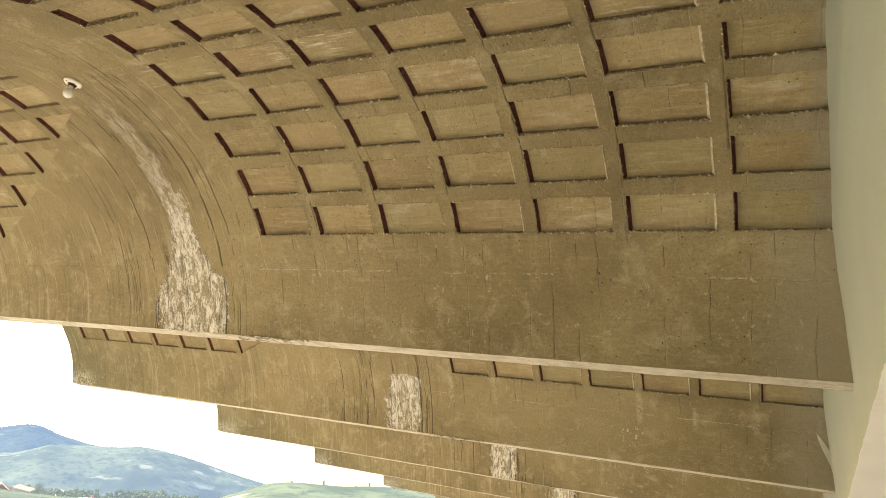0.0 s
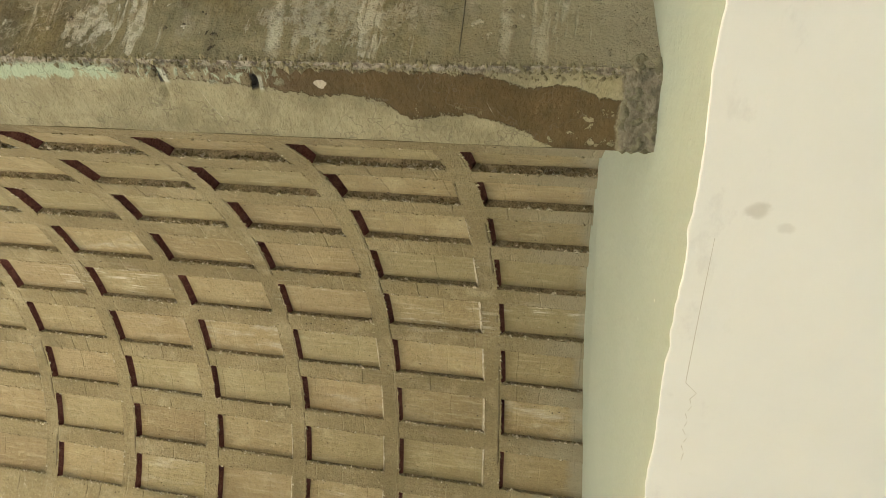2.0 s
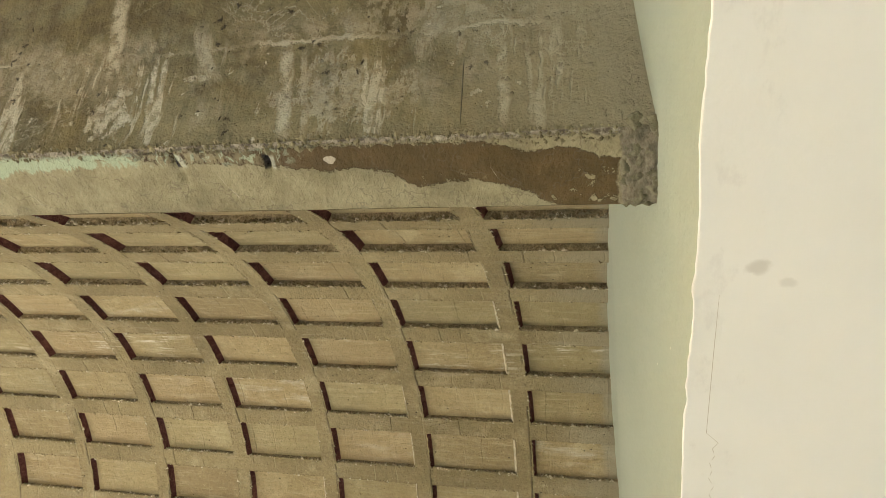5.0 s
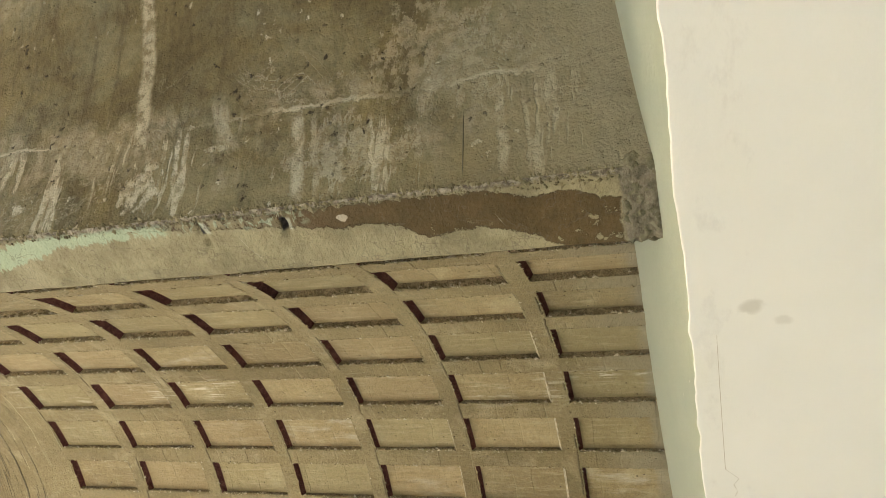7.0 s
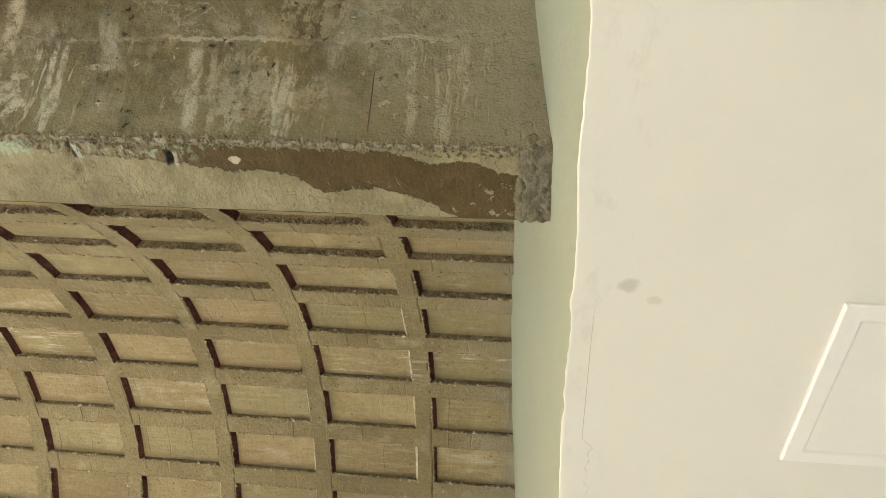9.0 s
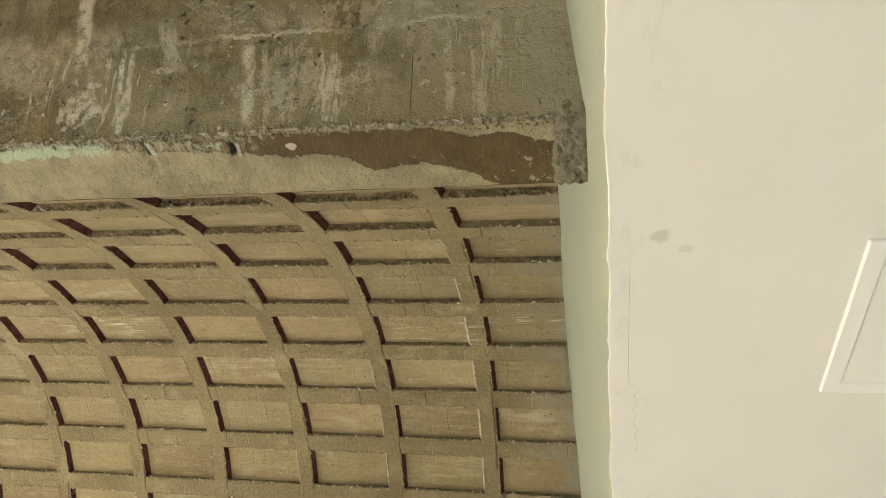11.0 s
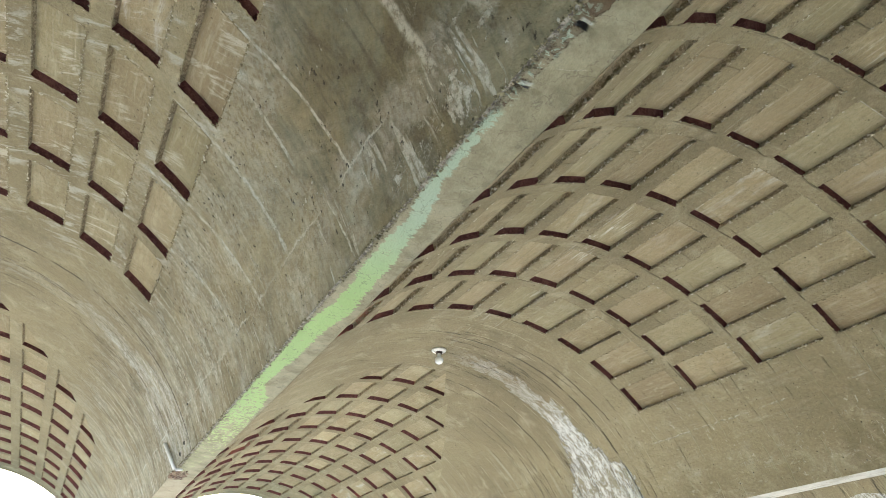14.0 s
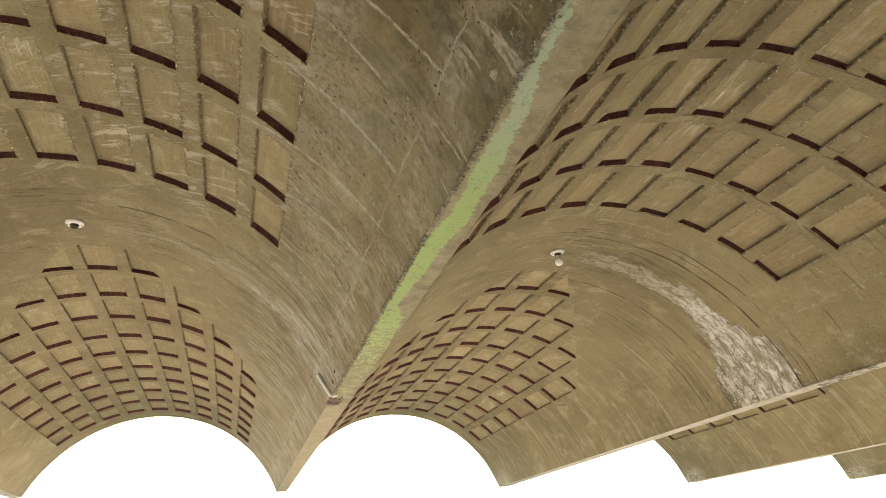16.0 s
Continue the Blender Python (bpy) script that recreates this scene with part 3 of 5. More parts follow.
    # chips of mint paint left between brown paint and bare stucco
    mint = n.step(n.noise(n.scaled(uv, 0.8, 1.6), 34.0, 6.0, 0.74, 0.6), 0.53, 0.57)
    mint = n.mul(mint, n.mul(n.band(y, 0.40, 0.72, 0.05), n.band(n.add(w, n.mul(rag2, 0.4)), 0.006, 0.042, 0.006)))
    c = n.mix(n.mul(mint, 0.85), c, (0.37, 0.42, 0.30))
    # green paint, mint where it is thin, grass green further out
    inner = n.ramp(y, ((0.66, 0.004), (0.97, 0.007), (1.04, 0.019), (1.12, 0.038), (1.23, 0.029), (1.36, 0.029), (1.49, 0.045), (1.66, 0.039), (1.82, 0.012), (2.2, 0.010), (2.5, 0.006), (3.5, 0.0), (4.1, 0.004)))
    outer = n.ramp(y, ((0.66, 0.034), (0.82, 0.040), (0.94, 0.045), (1.0, 0.058), (1.1, 0.086), (1.2, 0.085), (1.32, 0.104), (1.47, 0.105), (1.68, 0.120), (1.82, 0.090), (2.1, 0.084), (2.25, 0.066),
                       (2.42, 0.058), (2.52, 0.090), (2.6, 0.125), (2.95, 0.140), (3.55, 0.140), (3.75, 0.115), (3.9, 0.090), (4.1, 0.050)))
    teeth = n.mul(n.sub(n.noise(n.scaled(uv, 8.0, 45.0), 1.5, 5.0, 0.7), 0.5), 0.060)
    fray = n.add(n.mul(rag, 0.38), teeth)
    green = n.mul(n.step(n.add(n.sub(w, inner), fray), -0.002, 0.002), n.step(n.add(n.sub(outer, w), fray), -0.002, 0.002))
    green = n.mul(green, n.mul(n.step(n.add(y, rag), 0.66, 0.70), n.step(n.add(y, n.mul(rag, 5.0)), 4.22, 4.12)))
    # flaked away in small bits, more and more further out
    flake = n.noise(n.scaled(uv, 1.0, 0.8), 46.0, 6.0, 0.72, 0.8)
    gone = n.step(n.add(flake, n.add(n.mul(n.step(y, 1.9, 4.0), 0.235), n.add(n.mul(n.step(y, 1.0, 0.7), 0.06), 0.020))), 0.630, 0.655)
    green = n.mul(green, n.sub(1.0, n.mul(gone, 0.92)))
    bristle = n.step(n.noise(n.scaled(uv, 10.0, 80.0), 1.2, 4.0), 0.28, 0.45)
    green = n.mul(green, n.add(0.72, n.mul(bristle, 0.28)))
    gc = n.mix(n.step(y, 1.0, 1.6), (0.36, 0.43, 0.30), (0.335, 0.46, 0.165))
    gc = n.mix(n.step(y, 2.4, 4.0), gc, (0.46, 0.53, 0.20))
    c = n.mix(n.mul(green, 0.95), c, gc)
    # crust of broken stucco along the edge of the vault
    crust = n.mul(n.step(n.add(w, n.mul(rag2, 0.6)), 0.016, 0.004), n.step(y, 4.3, 4.0))
    crust_c = n.mix(n.step(n.noise(uv, 55.0, 5.0, 0.7), 0.40, 0.62), (0.10, 0.08, 0.055), (0.40, 0.36, 0.28))
    c = n.mix(crust, c, crust_c)
    rust = n.mul(n.band(n.add(y, n.mul(rag, 2.5)), 4.10, 4.30, 0.02), n.step(n.add(w, n.mul(rag2, 2.0)), 0.10, 0.05))
    rust = n.mul(rust, n.step(n.noise(uv, 40.0, 5.0, 0.72), 0.44, 0.56))
    c = n.mix(n.mul(rust, 0.85), c, (0.125, 0.066, 0.040))
    turned = n.node("ShaderNodeVectorRotate", rotation_type="Z_AXIS")
    n.put(turned.inputs["Vector"], uv)
    turned.inputs["Angle"].default_value = radians(24)
    scratch = n.noise(n.scaled(turned.outputs[0], 5.0, 90.0), 1.0, 3.0, 0.6)
    scratch = n.mul(n.step(scratch, 0.66, 0.72), n.mul(n.step(w, 0.05, 0.07), n.step(a, 0.45, 0.55)))
    c = n.mix(n.mul(scratch, 0.6), c, (0.47, 0.44, 0.34))
    hair = n.step(n.math("ABSOLUTE", n.sub(n.noise(n.shifted(uv, (7.0, 1.0, 0.0)), 7.0, 4.0, 0.6), 0.5)), 0.006, 0.002)
    c = n.mix(n.mul(hair, 0.45), c, (0.12, 0.10, 0.065))
    # two open slits and a white chip
    for sw, sy, lean in ((0.040, 0.441, 0.09), (0.030, 0.607, -0.16)):
        dy = n.math("ABSOLUTE", n.sub(n.add(y, n.mul(rag2, 0.10)), n.add(sy, n.mul(n.sub(w, sw), lean))))
        slit = n.mul(n.step(dy, 0.0055, 0.003), n.band(w, sw - 0.017, sw + 0.015, 0.004))
        c = n.mix(slit, c, (0.02, 0.016, 0.012))
        torn = n.mul(n.band(n.sub(y, n.add(sy, n.mul(n.sub(w, sw), lean))), -0.016, -0.006, 0.002), n.band(n.add(w, n.mul(rag2, 0.3)), sw - 0.012, sw + 0.014, 0.004))
        c = n.mix(n.mul(torn, 0.6), c, (0.55, 0.56, 0.46))
    cd = n.add(n.math("POWER", n.math("DIVIDE", n.add(n.sub(y, 0.328), n.mul(rag3, 0.30)), 0.011), 2.0), n.math("POWER", n.math("DIVIDE", n.add(n.sub(w, 0.040), n.mul(rag2, 0.35)), 0.0075), 2.0))
    c = n.mix(n.step(cd, 1.0, 0.8), c, (0.46, 0.41, 0.32))
    # fresh mortar at the wall
    mortar = n.step(n.add(y, n.mul(rag2, 0.5)), -0.128, -0.134)
    c = n.mix(mortar, c, n.mix(n.step(n.noise(n.scaled(uv, 1.0, 2.0), 38.0, 4.0, 0.65), 0.35, 0.65), (0.150, 0.130, 0.088), (0.28, 0.25, 0.18)))
    h = n.add(n.add(n.mul(grain, 0.4), n.mul(comb, 0.12)), n.mul(a, 0.5))
    h = n.add(h, n.add(n.mul(keep, -0.5), n.add(n.mul(crust, n.noise(uv, 60.0, 4.0)), n.mul(mortar, n.noise(uv, 75.0, 5.0, 0.75)))))
    return n.done(c, n.bump(h, 0.010, 1.0))


def green_wall_material():
    n = Nodes("green_wall_paint", 0.55)
    p = n.world()
    a = n.noise(p, 1.3, 4.0)
    b = n.noise(n.scaled(p, 9.0, 9.0, 1.2), 2.0, 5.0)
    c = n.mix(n.step(a, 0.3, 0.7), (0.300, 0.340, 0.275), (0.335, 0.372, 0.305))
    c = n.mix(n.mul(n.step(b, 0.55, 0.75), 0.25), c, (0.280, 0.312, 0.250))
    specks = n.step(n.cells(p, 9.0), 0.035, 0.02)
    c = n.mix(specks, c, (0.62, 0.62, 0.54))
    return n.done(c, n.bump(n.noise(p, 45.0, 5.0, 0.6), 0.0025))


def ceiling_material():
    """White emulsion with two thumb marks, faint rubs and a crack along its edge."""
    n = Nodes("white_ceiling_paint", 0.75)
    p = n.world()
    x, y, _ = n.split(p)
    a = n.noise(p, 2.2, 5.0)
    c = n.mix(n.step(a, 0.3, 0.7), (0.700, 0.692, 0.635), (0.745, 0.738, 0.684))
    wob = n.mul(n.sub(n.noise(p, 40.0, 4.0), 0.5), 0.02)

    def smudge(c, sx, sy, rx, ry, k):
        d = n.add(n.math("POWER", n.math("DIVIDE", n.add(n.sub(x, sx), wob), rx), 2.0), n.math("POWER", n.math("DIVIDE", n.add(n.sub(y, sy), wob), ry), 2.0))
        return n.mix(n.mul(n.step(d, 1.0, 0.1), k), c, (0.30, 0.27, 0.20))

    c = smudge(c, 0.359, -0.279, 0.012, 0.016, 0.36)
    c = smudge(c, 0.383, -0.311, 0.010, 0.013, 0.22)
    rub = n.mul(n.band(y, -0.29, -0.215, 0.02), n.step(n.noise(n.scaled(p, 1.0, 2.0), 14.0, 5.0, 0.7), 0.56, 0.72))
    c = n.mix(n.mul(rub, 0.18), c, (0.42, 0.39, 0.36))
    return n.done(c, n.bump(n.add(n.noise(p, 5.0, 3.0), n.mul(n.noise(p, 120.0, 3.0), 0.15)), 0.004, 0.6))


CONCRETE = vault_material("vault_concrete", False)
STAINED = vault_material("vault_concrete_lime_stained", True)
PANEL = panel_material()
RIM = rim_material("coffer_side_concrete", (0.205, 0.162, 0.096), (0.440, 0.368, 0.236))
# pale sides with the open end's light in their colour; also real cement spots
LIT_SIDE_AND_SPOTS = rim_material("coffer_lit_side_and_cement_spots", (0.40, 0.35, 0.24), (0.76, 0.70, 0.55))
# faces turned from the open end: their shade is put into this dark red
SHADED_RED_SIDE = rim_material("coffer_side_shaded_red", (0.088, 0.032, 0.029), (0.172, 0.072, 0.060))
PLASTER = plaster_material()
STRIP = painted_strip_material()
crust_nodes = Nodes("broken_stucco", 0.95)
CRUST = crust_nodes.done(crust_nodes.mix(crust_nodes.node("ShaderNodeNewGeometry").outputs["Random Per Island"], (0.115, 0.098, 0.050), (0.290, 0.255, 0.150)),
                         crust_nodes.bump(crust_nodes.noise(crust_nodes.place(), 300.0, 3.0), 0.002))
mortar_nodes = Nodes("grey_mortar", 0.95)
MORTAR = mortar_nodes.done(mortar_nodes.mix(mortar_nodes.step(mortar_nodes.noise(mortar_nodes.place(), 55.0, 6.0, 0.7), 0.36, 0.64), (0.160, 0.145, 0.088), (0.262, 0.242, 0.162)),
                           mortar_nodes.bump(mortar_nodes.noise(mortar_nodes.place(), 240.0, 5.0, 0.7), 0.004))
GREEN = green_wall_material()
WHITE = ceiling_material()
FLOOR = plain("floor_concrete", (0.50, 0.49, 0.47), 0.7, grain=3.0)
TRIM = plain("white_plastic", (0.80, 0.79, 0.76), 0.45, vary=0.03)
DIFFUSER = plain("opal_diffuser", (0.78, 0.77, 0.73), 0.35, vary=0.02)
PORCELAIN = plain("white_porcelain", (0.80, 0.77, 0.71), 0.35, vary=0.15)
BULB = plain("frosted_bulb_glass", (0.86, 0.84, 0.79), 0.22, vary=0.02)
BAKELITE = plain("brown_bakelite", (0.055, 0.030, 0.022), 0.45)
TAPE = plain("grey_cloth_tape", (0.12, 0.11, 0.11), 0.6)
SHADOW_GAP = plain("crack_shade", (0.46, 0.42, 0.335), 0.95)

# ---- the vaults: one arc repeated side by side ----
PERIOD = 3.335                    # from vault to vault
XC, HALF = 2.084, 1.596           # the middle of the vault by the passage, and half its span
VALLEY = 2.703                    # height of the valleys at the wall
DEPTH = 0.029                     # of the coffers
Y_WALL, Y_END = -0.44, 10.09
SKEW, FALL = 0.0196, -0.0076      # the vaults' axes against y, and their slope
MARKS = 0.945                     # the weather marks' own length along the vaults


def laid(x, y, z):
    return (x - SKEW * y, y, z + FALL * y)


class Arc:
    """One vault's section: inner radius, the rows of coffers round it and where they begin along it."""

    def __init__(self, radius, spread, turn, shift):
        self.r = radius
        self.z = VALLEY - math.sqrt(radius ** 2 - HALF ** 2)
        self.start = math.degrees(math.acos(HALF / radius))       # where the arc meets the valley
        first, pitch, wide = 46.62, 10.06, 7.05
        lay = lambda a: 90 + (a - 90) * spread + turn
        self.rows = [(lay(first + pitch * i), lay(first + pitch * i + wide)) for i in range(9)]
        ends = (0.267, 0.791, 1.305, 1.823, 2.338, 2.849, 3.367)
        self.near = [(Y_WALL, ends[0] + shift)] + [(a + 0.077 + shift, b + shift) for a, b in zip(ends, ends[1:])]
        self.far = [(4.864 + 0.534 * r - (0.445 if r else 0.41) + shift, 4.864 + 0.534 * r + shift) for r in range(10)]

    def at(self, theta, y, r=None):
        r, a = self.r if r is None else r, radians(theta)
        return laid(XC + r * math.cos(a), y, self.z + r * math.sin(a))

    def mark(self, theta, y):
        """Where a point lies on the weather marks: metres round the arc and along it."""
        t = float(np.interp(theta, (self.start, self.rows[0][0], self.rows[8][0], 180 - self.start), (24.05, 48.35, 124.75, 155.95)))
        return radians(t) * 1.716, y * MARKS


ARC = Arc(1.716, 1.0, 0.0, 0.0)
DAMP_ARC = Arc(1.744, 0.969, 0.43, -0.016)


def link(name, verts, faces, uvs, material, parent=None, label="", smooth=()):
    """One mesh from points, faces and a uv for each point."""
    me = bpy.data.meshes.new(name)
    me.from_pydata(verts, [], faces)
    layer = me.uv_layers.new(name="UVMap")
    idx = np.empty(len(me.loops), dtype=np.int32)
    me.loops.foreach_get("vertex_index", idx)
    layer.data.foreach_set("uv", np.asarray(uvs, dtype=np.float32)[idx].ravel())
    me.materials.append(material)
    if len(smooth):
        me.polygons.foreach_set("use_smooth", smooth)
    ob = new(name, me)
    if parent is not None:
        ob.parent = parent
        if label:
            ob["label"] = label
    return ob


def part(name, bm, material, parent=None, label="", smooth=False):
    me = bpy.data.meshes.new(name)
    bmesh.ops.recalc_face_normals(bm, faces=bm.faces)
    bm.to_mesh(me)
    bm.free()
    me.materials.append(material)
    if smooth:
        me.polygons.foreach_set("use_smooth", [True] * len(me.polygons))
    ob = new(name, me)
    if parent is not None:
        ob.parent = parent
        if label:
            ob["label"] = label
    return ob


def cuts(lo, hi, n):
    return [lo + (hi - lo) * i / n for i in range(n + 1)]


def build_vault(arc, material, label):
    root = new("roof_vault")
    tagged(root, label, "vault", "row of roof vaults")
    rng = random.Random(5)
    # grid lines of the shell
    ths = set([arc.start, 180 - arc.start])
    for a, b in arc.rows:
        ths.update((a, b))
    ths = sorted(ths)
    fine = []
    for a, b in zip(ths, ths[1:]):
        fine += cuts(a, b, max(1, round((b - a) / 2.4)))[:-1]
    fine.append(ths[-1])
    ys = set([Y_WALL, Y_END])
    for a, b in arc.near + arc.far:
        ys.update((a, b))
    ys = sorted(ys)
    yf = []
    for a, b in zip(ys, ys[1:]):
        yf += cuts(a, b, max(1, round((b - a) / 0.3)))[:-1]
    yf.append(ys[-1])

    def in_coffer(th, y):
        for i, (a, b) in enumerate(arc.rows):
            if a < th < b:
                if any(c < y < d for c, d in arc.near):
                    return True
                for r, (c, d) in enumerate(arc.far):
                    if c < y < d and abs(i - 4) <= r + 1:
                        return True
        return False

    verts, uvs, faces, index = [], [], [], {}

    def v(th, y):
        key = (round(th, 4), round(y, 4))
        if key not in index:
            index[key] = len(verts)
            verts.append(arc.at(th, y))
            uvs.append(arc.mark(th, y))
        return index[key]

    for t0, t1 in zip(fine, fine[1:]):
        for y0, y1 in zip(yf, yf[1:]):
            if not in_coffer((t0 + t1) / 2, (y0 + y1) / 2):
                faces.append((v(t0, y0), v(t0, y1), v(t1, y1), v(t1, y0)))
    coffers = []
    for i, (a, b) in enumerate(arc.rows):
        for c, d in arc.near:
            coffers.append([(a, c), (a, d), (b, d), (b, c)])
        k = abs(i - 4)
        for r, (c, d) in enumerate(arc.far):
            if k <= r:
                coffers.append([(a, c), (a, d), (b, d), (b, c)])
            elif k == r + 1:
                inner, outer = (b, a) if i < 4 else (a, b)
                coffers.append([(inner, c), (inner, d), (outer, d)])
                # the solid half beside the cut coffer
                for q in range(3):
                    f0, f1 = q / 3, (q + 1) / 3
                    ta, tb = inner + (outer - inner) * f0, inner + (outer - inner) * f1
                    ids = [v(tt, yy) for tt, yy in ((ta, c), (tb, c), (tb, c + (d - c) * f1), (ta, c + (d - c) * f0))]
                    ids = [x for z, x in enumerate(ids) if x not in ids[:z]]
                    faces.append(tuple(ids if i < 4 else ids[::-1]))
    link("shell", verts, faces, uvs, material, root, "", [True] * len(faces))
    # the weather side with the face of the free end
    verts, uvs, faces = [], [], []
    for tt in fine:
        for yy, out in ((Y_END, 0.0), (Y_END, 0.12), (Y_WALL, 0.12)):
            verts.append(arc.at(tt, yy, arc.r + out))
            uvs.append((radians(tt) * arc.r, yy + out))
    for q in range(len(fine) - 1):
        faces += [(3 * q, 3 * q + 3, 3 * q + 4, 3 * q + 1), (3 * q + 1, 3 * q + 4, 3 * q + 5, 3 * q + 2)]
    link("roof_skin", verts, faces, uvs, CONCRETE, root)
    # each coffer is a tray of its own: a floor and its raw sides
    for corners in coffers:
        depth = DEPTH * rng.uniform(0.92, 1.10)
        tray(corners, depth, rng, root, arc)
    return root


def crumbs(p, fs, mats, a, b, c, d, rng, RS):
    """Broken bits of concrete left along the lips of a coffer."""
    def bit(q):
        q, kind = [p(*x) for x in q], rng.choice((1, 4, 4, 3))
        for f in ((0, 1, 3), (1, 2, 3), (2, 0, 3)):
            fs.append(tuple(q[z] for z in f))
            mats.append(kind)

    # teeth that stand out of the side towards the open coffer
    for _ in range(rng.choice((40, 85, 125))):
        y, s = rng.uniform(c + 0.006, d - 0.006), rng.uniform(0.003, 0.0125)
        k, r = math.degrees(s / RS), RS + rng.uniform(-0.001, 0.004) + (rng.uniform(0.0, 0.012) if rng.random() < 0.3 else 0.0)
        bit([(a - 0.05, y - s * rng.uniform(0.6, 1.3), r), (a - 0.05, y + s * rng.uniform(0.6, 1.3), r), (a - 0.03, y + s * rng.uniform(-0.5, 0.5), r + 1.5 * s),
             (a + k * rng.uniform(0.7, 1.5), y + s * rng.uniform(-0.6, 0.6), r + s * rng.uniform(-0.3, 0.5))])
    spots = [(b - rng.uniform(-0.10, 0.14), rng.uniform(c, d)) for _ in range(24)] + [(a + rng.uniform(-0.16, 0.02), rng.uniform(c, d)) for _ in range(30)]
    spots += [(rng.uniform(a, b), d + rng.uniform(-0.003, 0.005)) for _ in range(9)] + [(rng.uniform(a, b), c + rng.uniform(-0.006, 0.002)) for _ in range(9)]
    for t, y in spots:
        s = rng.uniform(0.0024, 0.0082)
        k = math.degrees(s / RS)
        bit([(t - k, y - s * rng.uniform(0.5, 1.5), RS + 0.001), (t - k * rng.uniform(0.3, 1), y + s * rng.uniform(0.5, 1.5), RS + 0.001),
             (t + k * 1.2, y + s * rng.uniform(-1, 1), RS + 0.002), (t + rng.uniform(-0.3, 0.6) * k, y, RS - s * rng.uniform(0.4, 0.8))])


def lips(p, fs, mats, a, b, c, d, rng, RS):
    """The ragged skin of cement that hangs over the edges of a coffer."""
    seed = rng.uniform(0, 50)

    def torn(s, k):
        q = noise.fractal(Vector((s * 55 + seed, k, 0)), 0.7, 2.1, 5) + 0.5 * noise.noise(Vector((s * 14 + seed, k + 5, 0)))
        return 0.0014 + 0.0072 * max(0.0, q)

    def ribbon(n, outer, inner):
        rows = [(p(*outer(i / n), RS - 0.0005), p(*inner(i / n), RS - 0.0009)) for i in range(n + 1)]
        for (q0, q1), (q2, q3) in zip(rows, rows[1:]):
            fs.append((q0, q1, q3, q2))
            mats.append(4)

    deg = lambda m: math.degrees(m / RS)
    y = lambda f: c + (d - c) * f
    t = lambda f: a + (b - a) * f
    ribbon(70, lambda f: (a - 0.08, y(f)), lambda f: (a + deg(torn(y(f), 1)), y(f)))
    ribbon(70, lambda f: (b + 0.08, y(f)), lambda f: (b - deg(torn(y(f), 9)), y(f)))
    ribbon(34, lambda f: (t(f), d + 0.0025), lambda f: (t(f), d - 1.2 * torn(radians(t(f)) * RS, 17)))
    ribbon(34, lambda f: (t(f), c - 0.0025), lambda f: (t(f), c + 0.8 * torn(radians(t(f)) * RS, 25)))


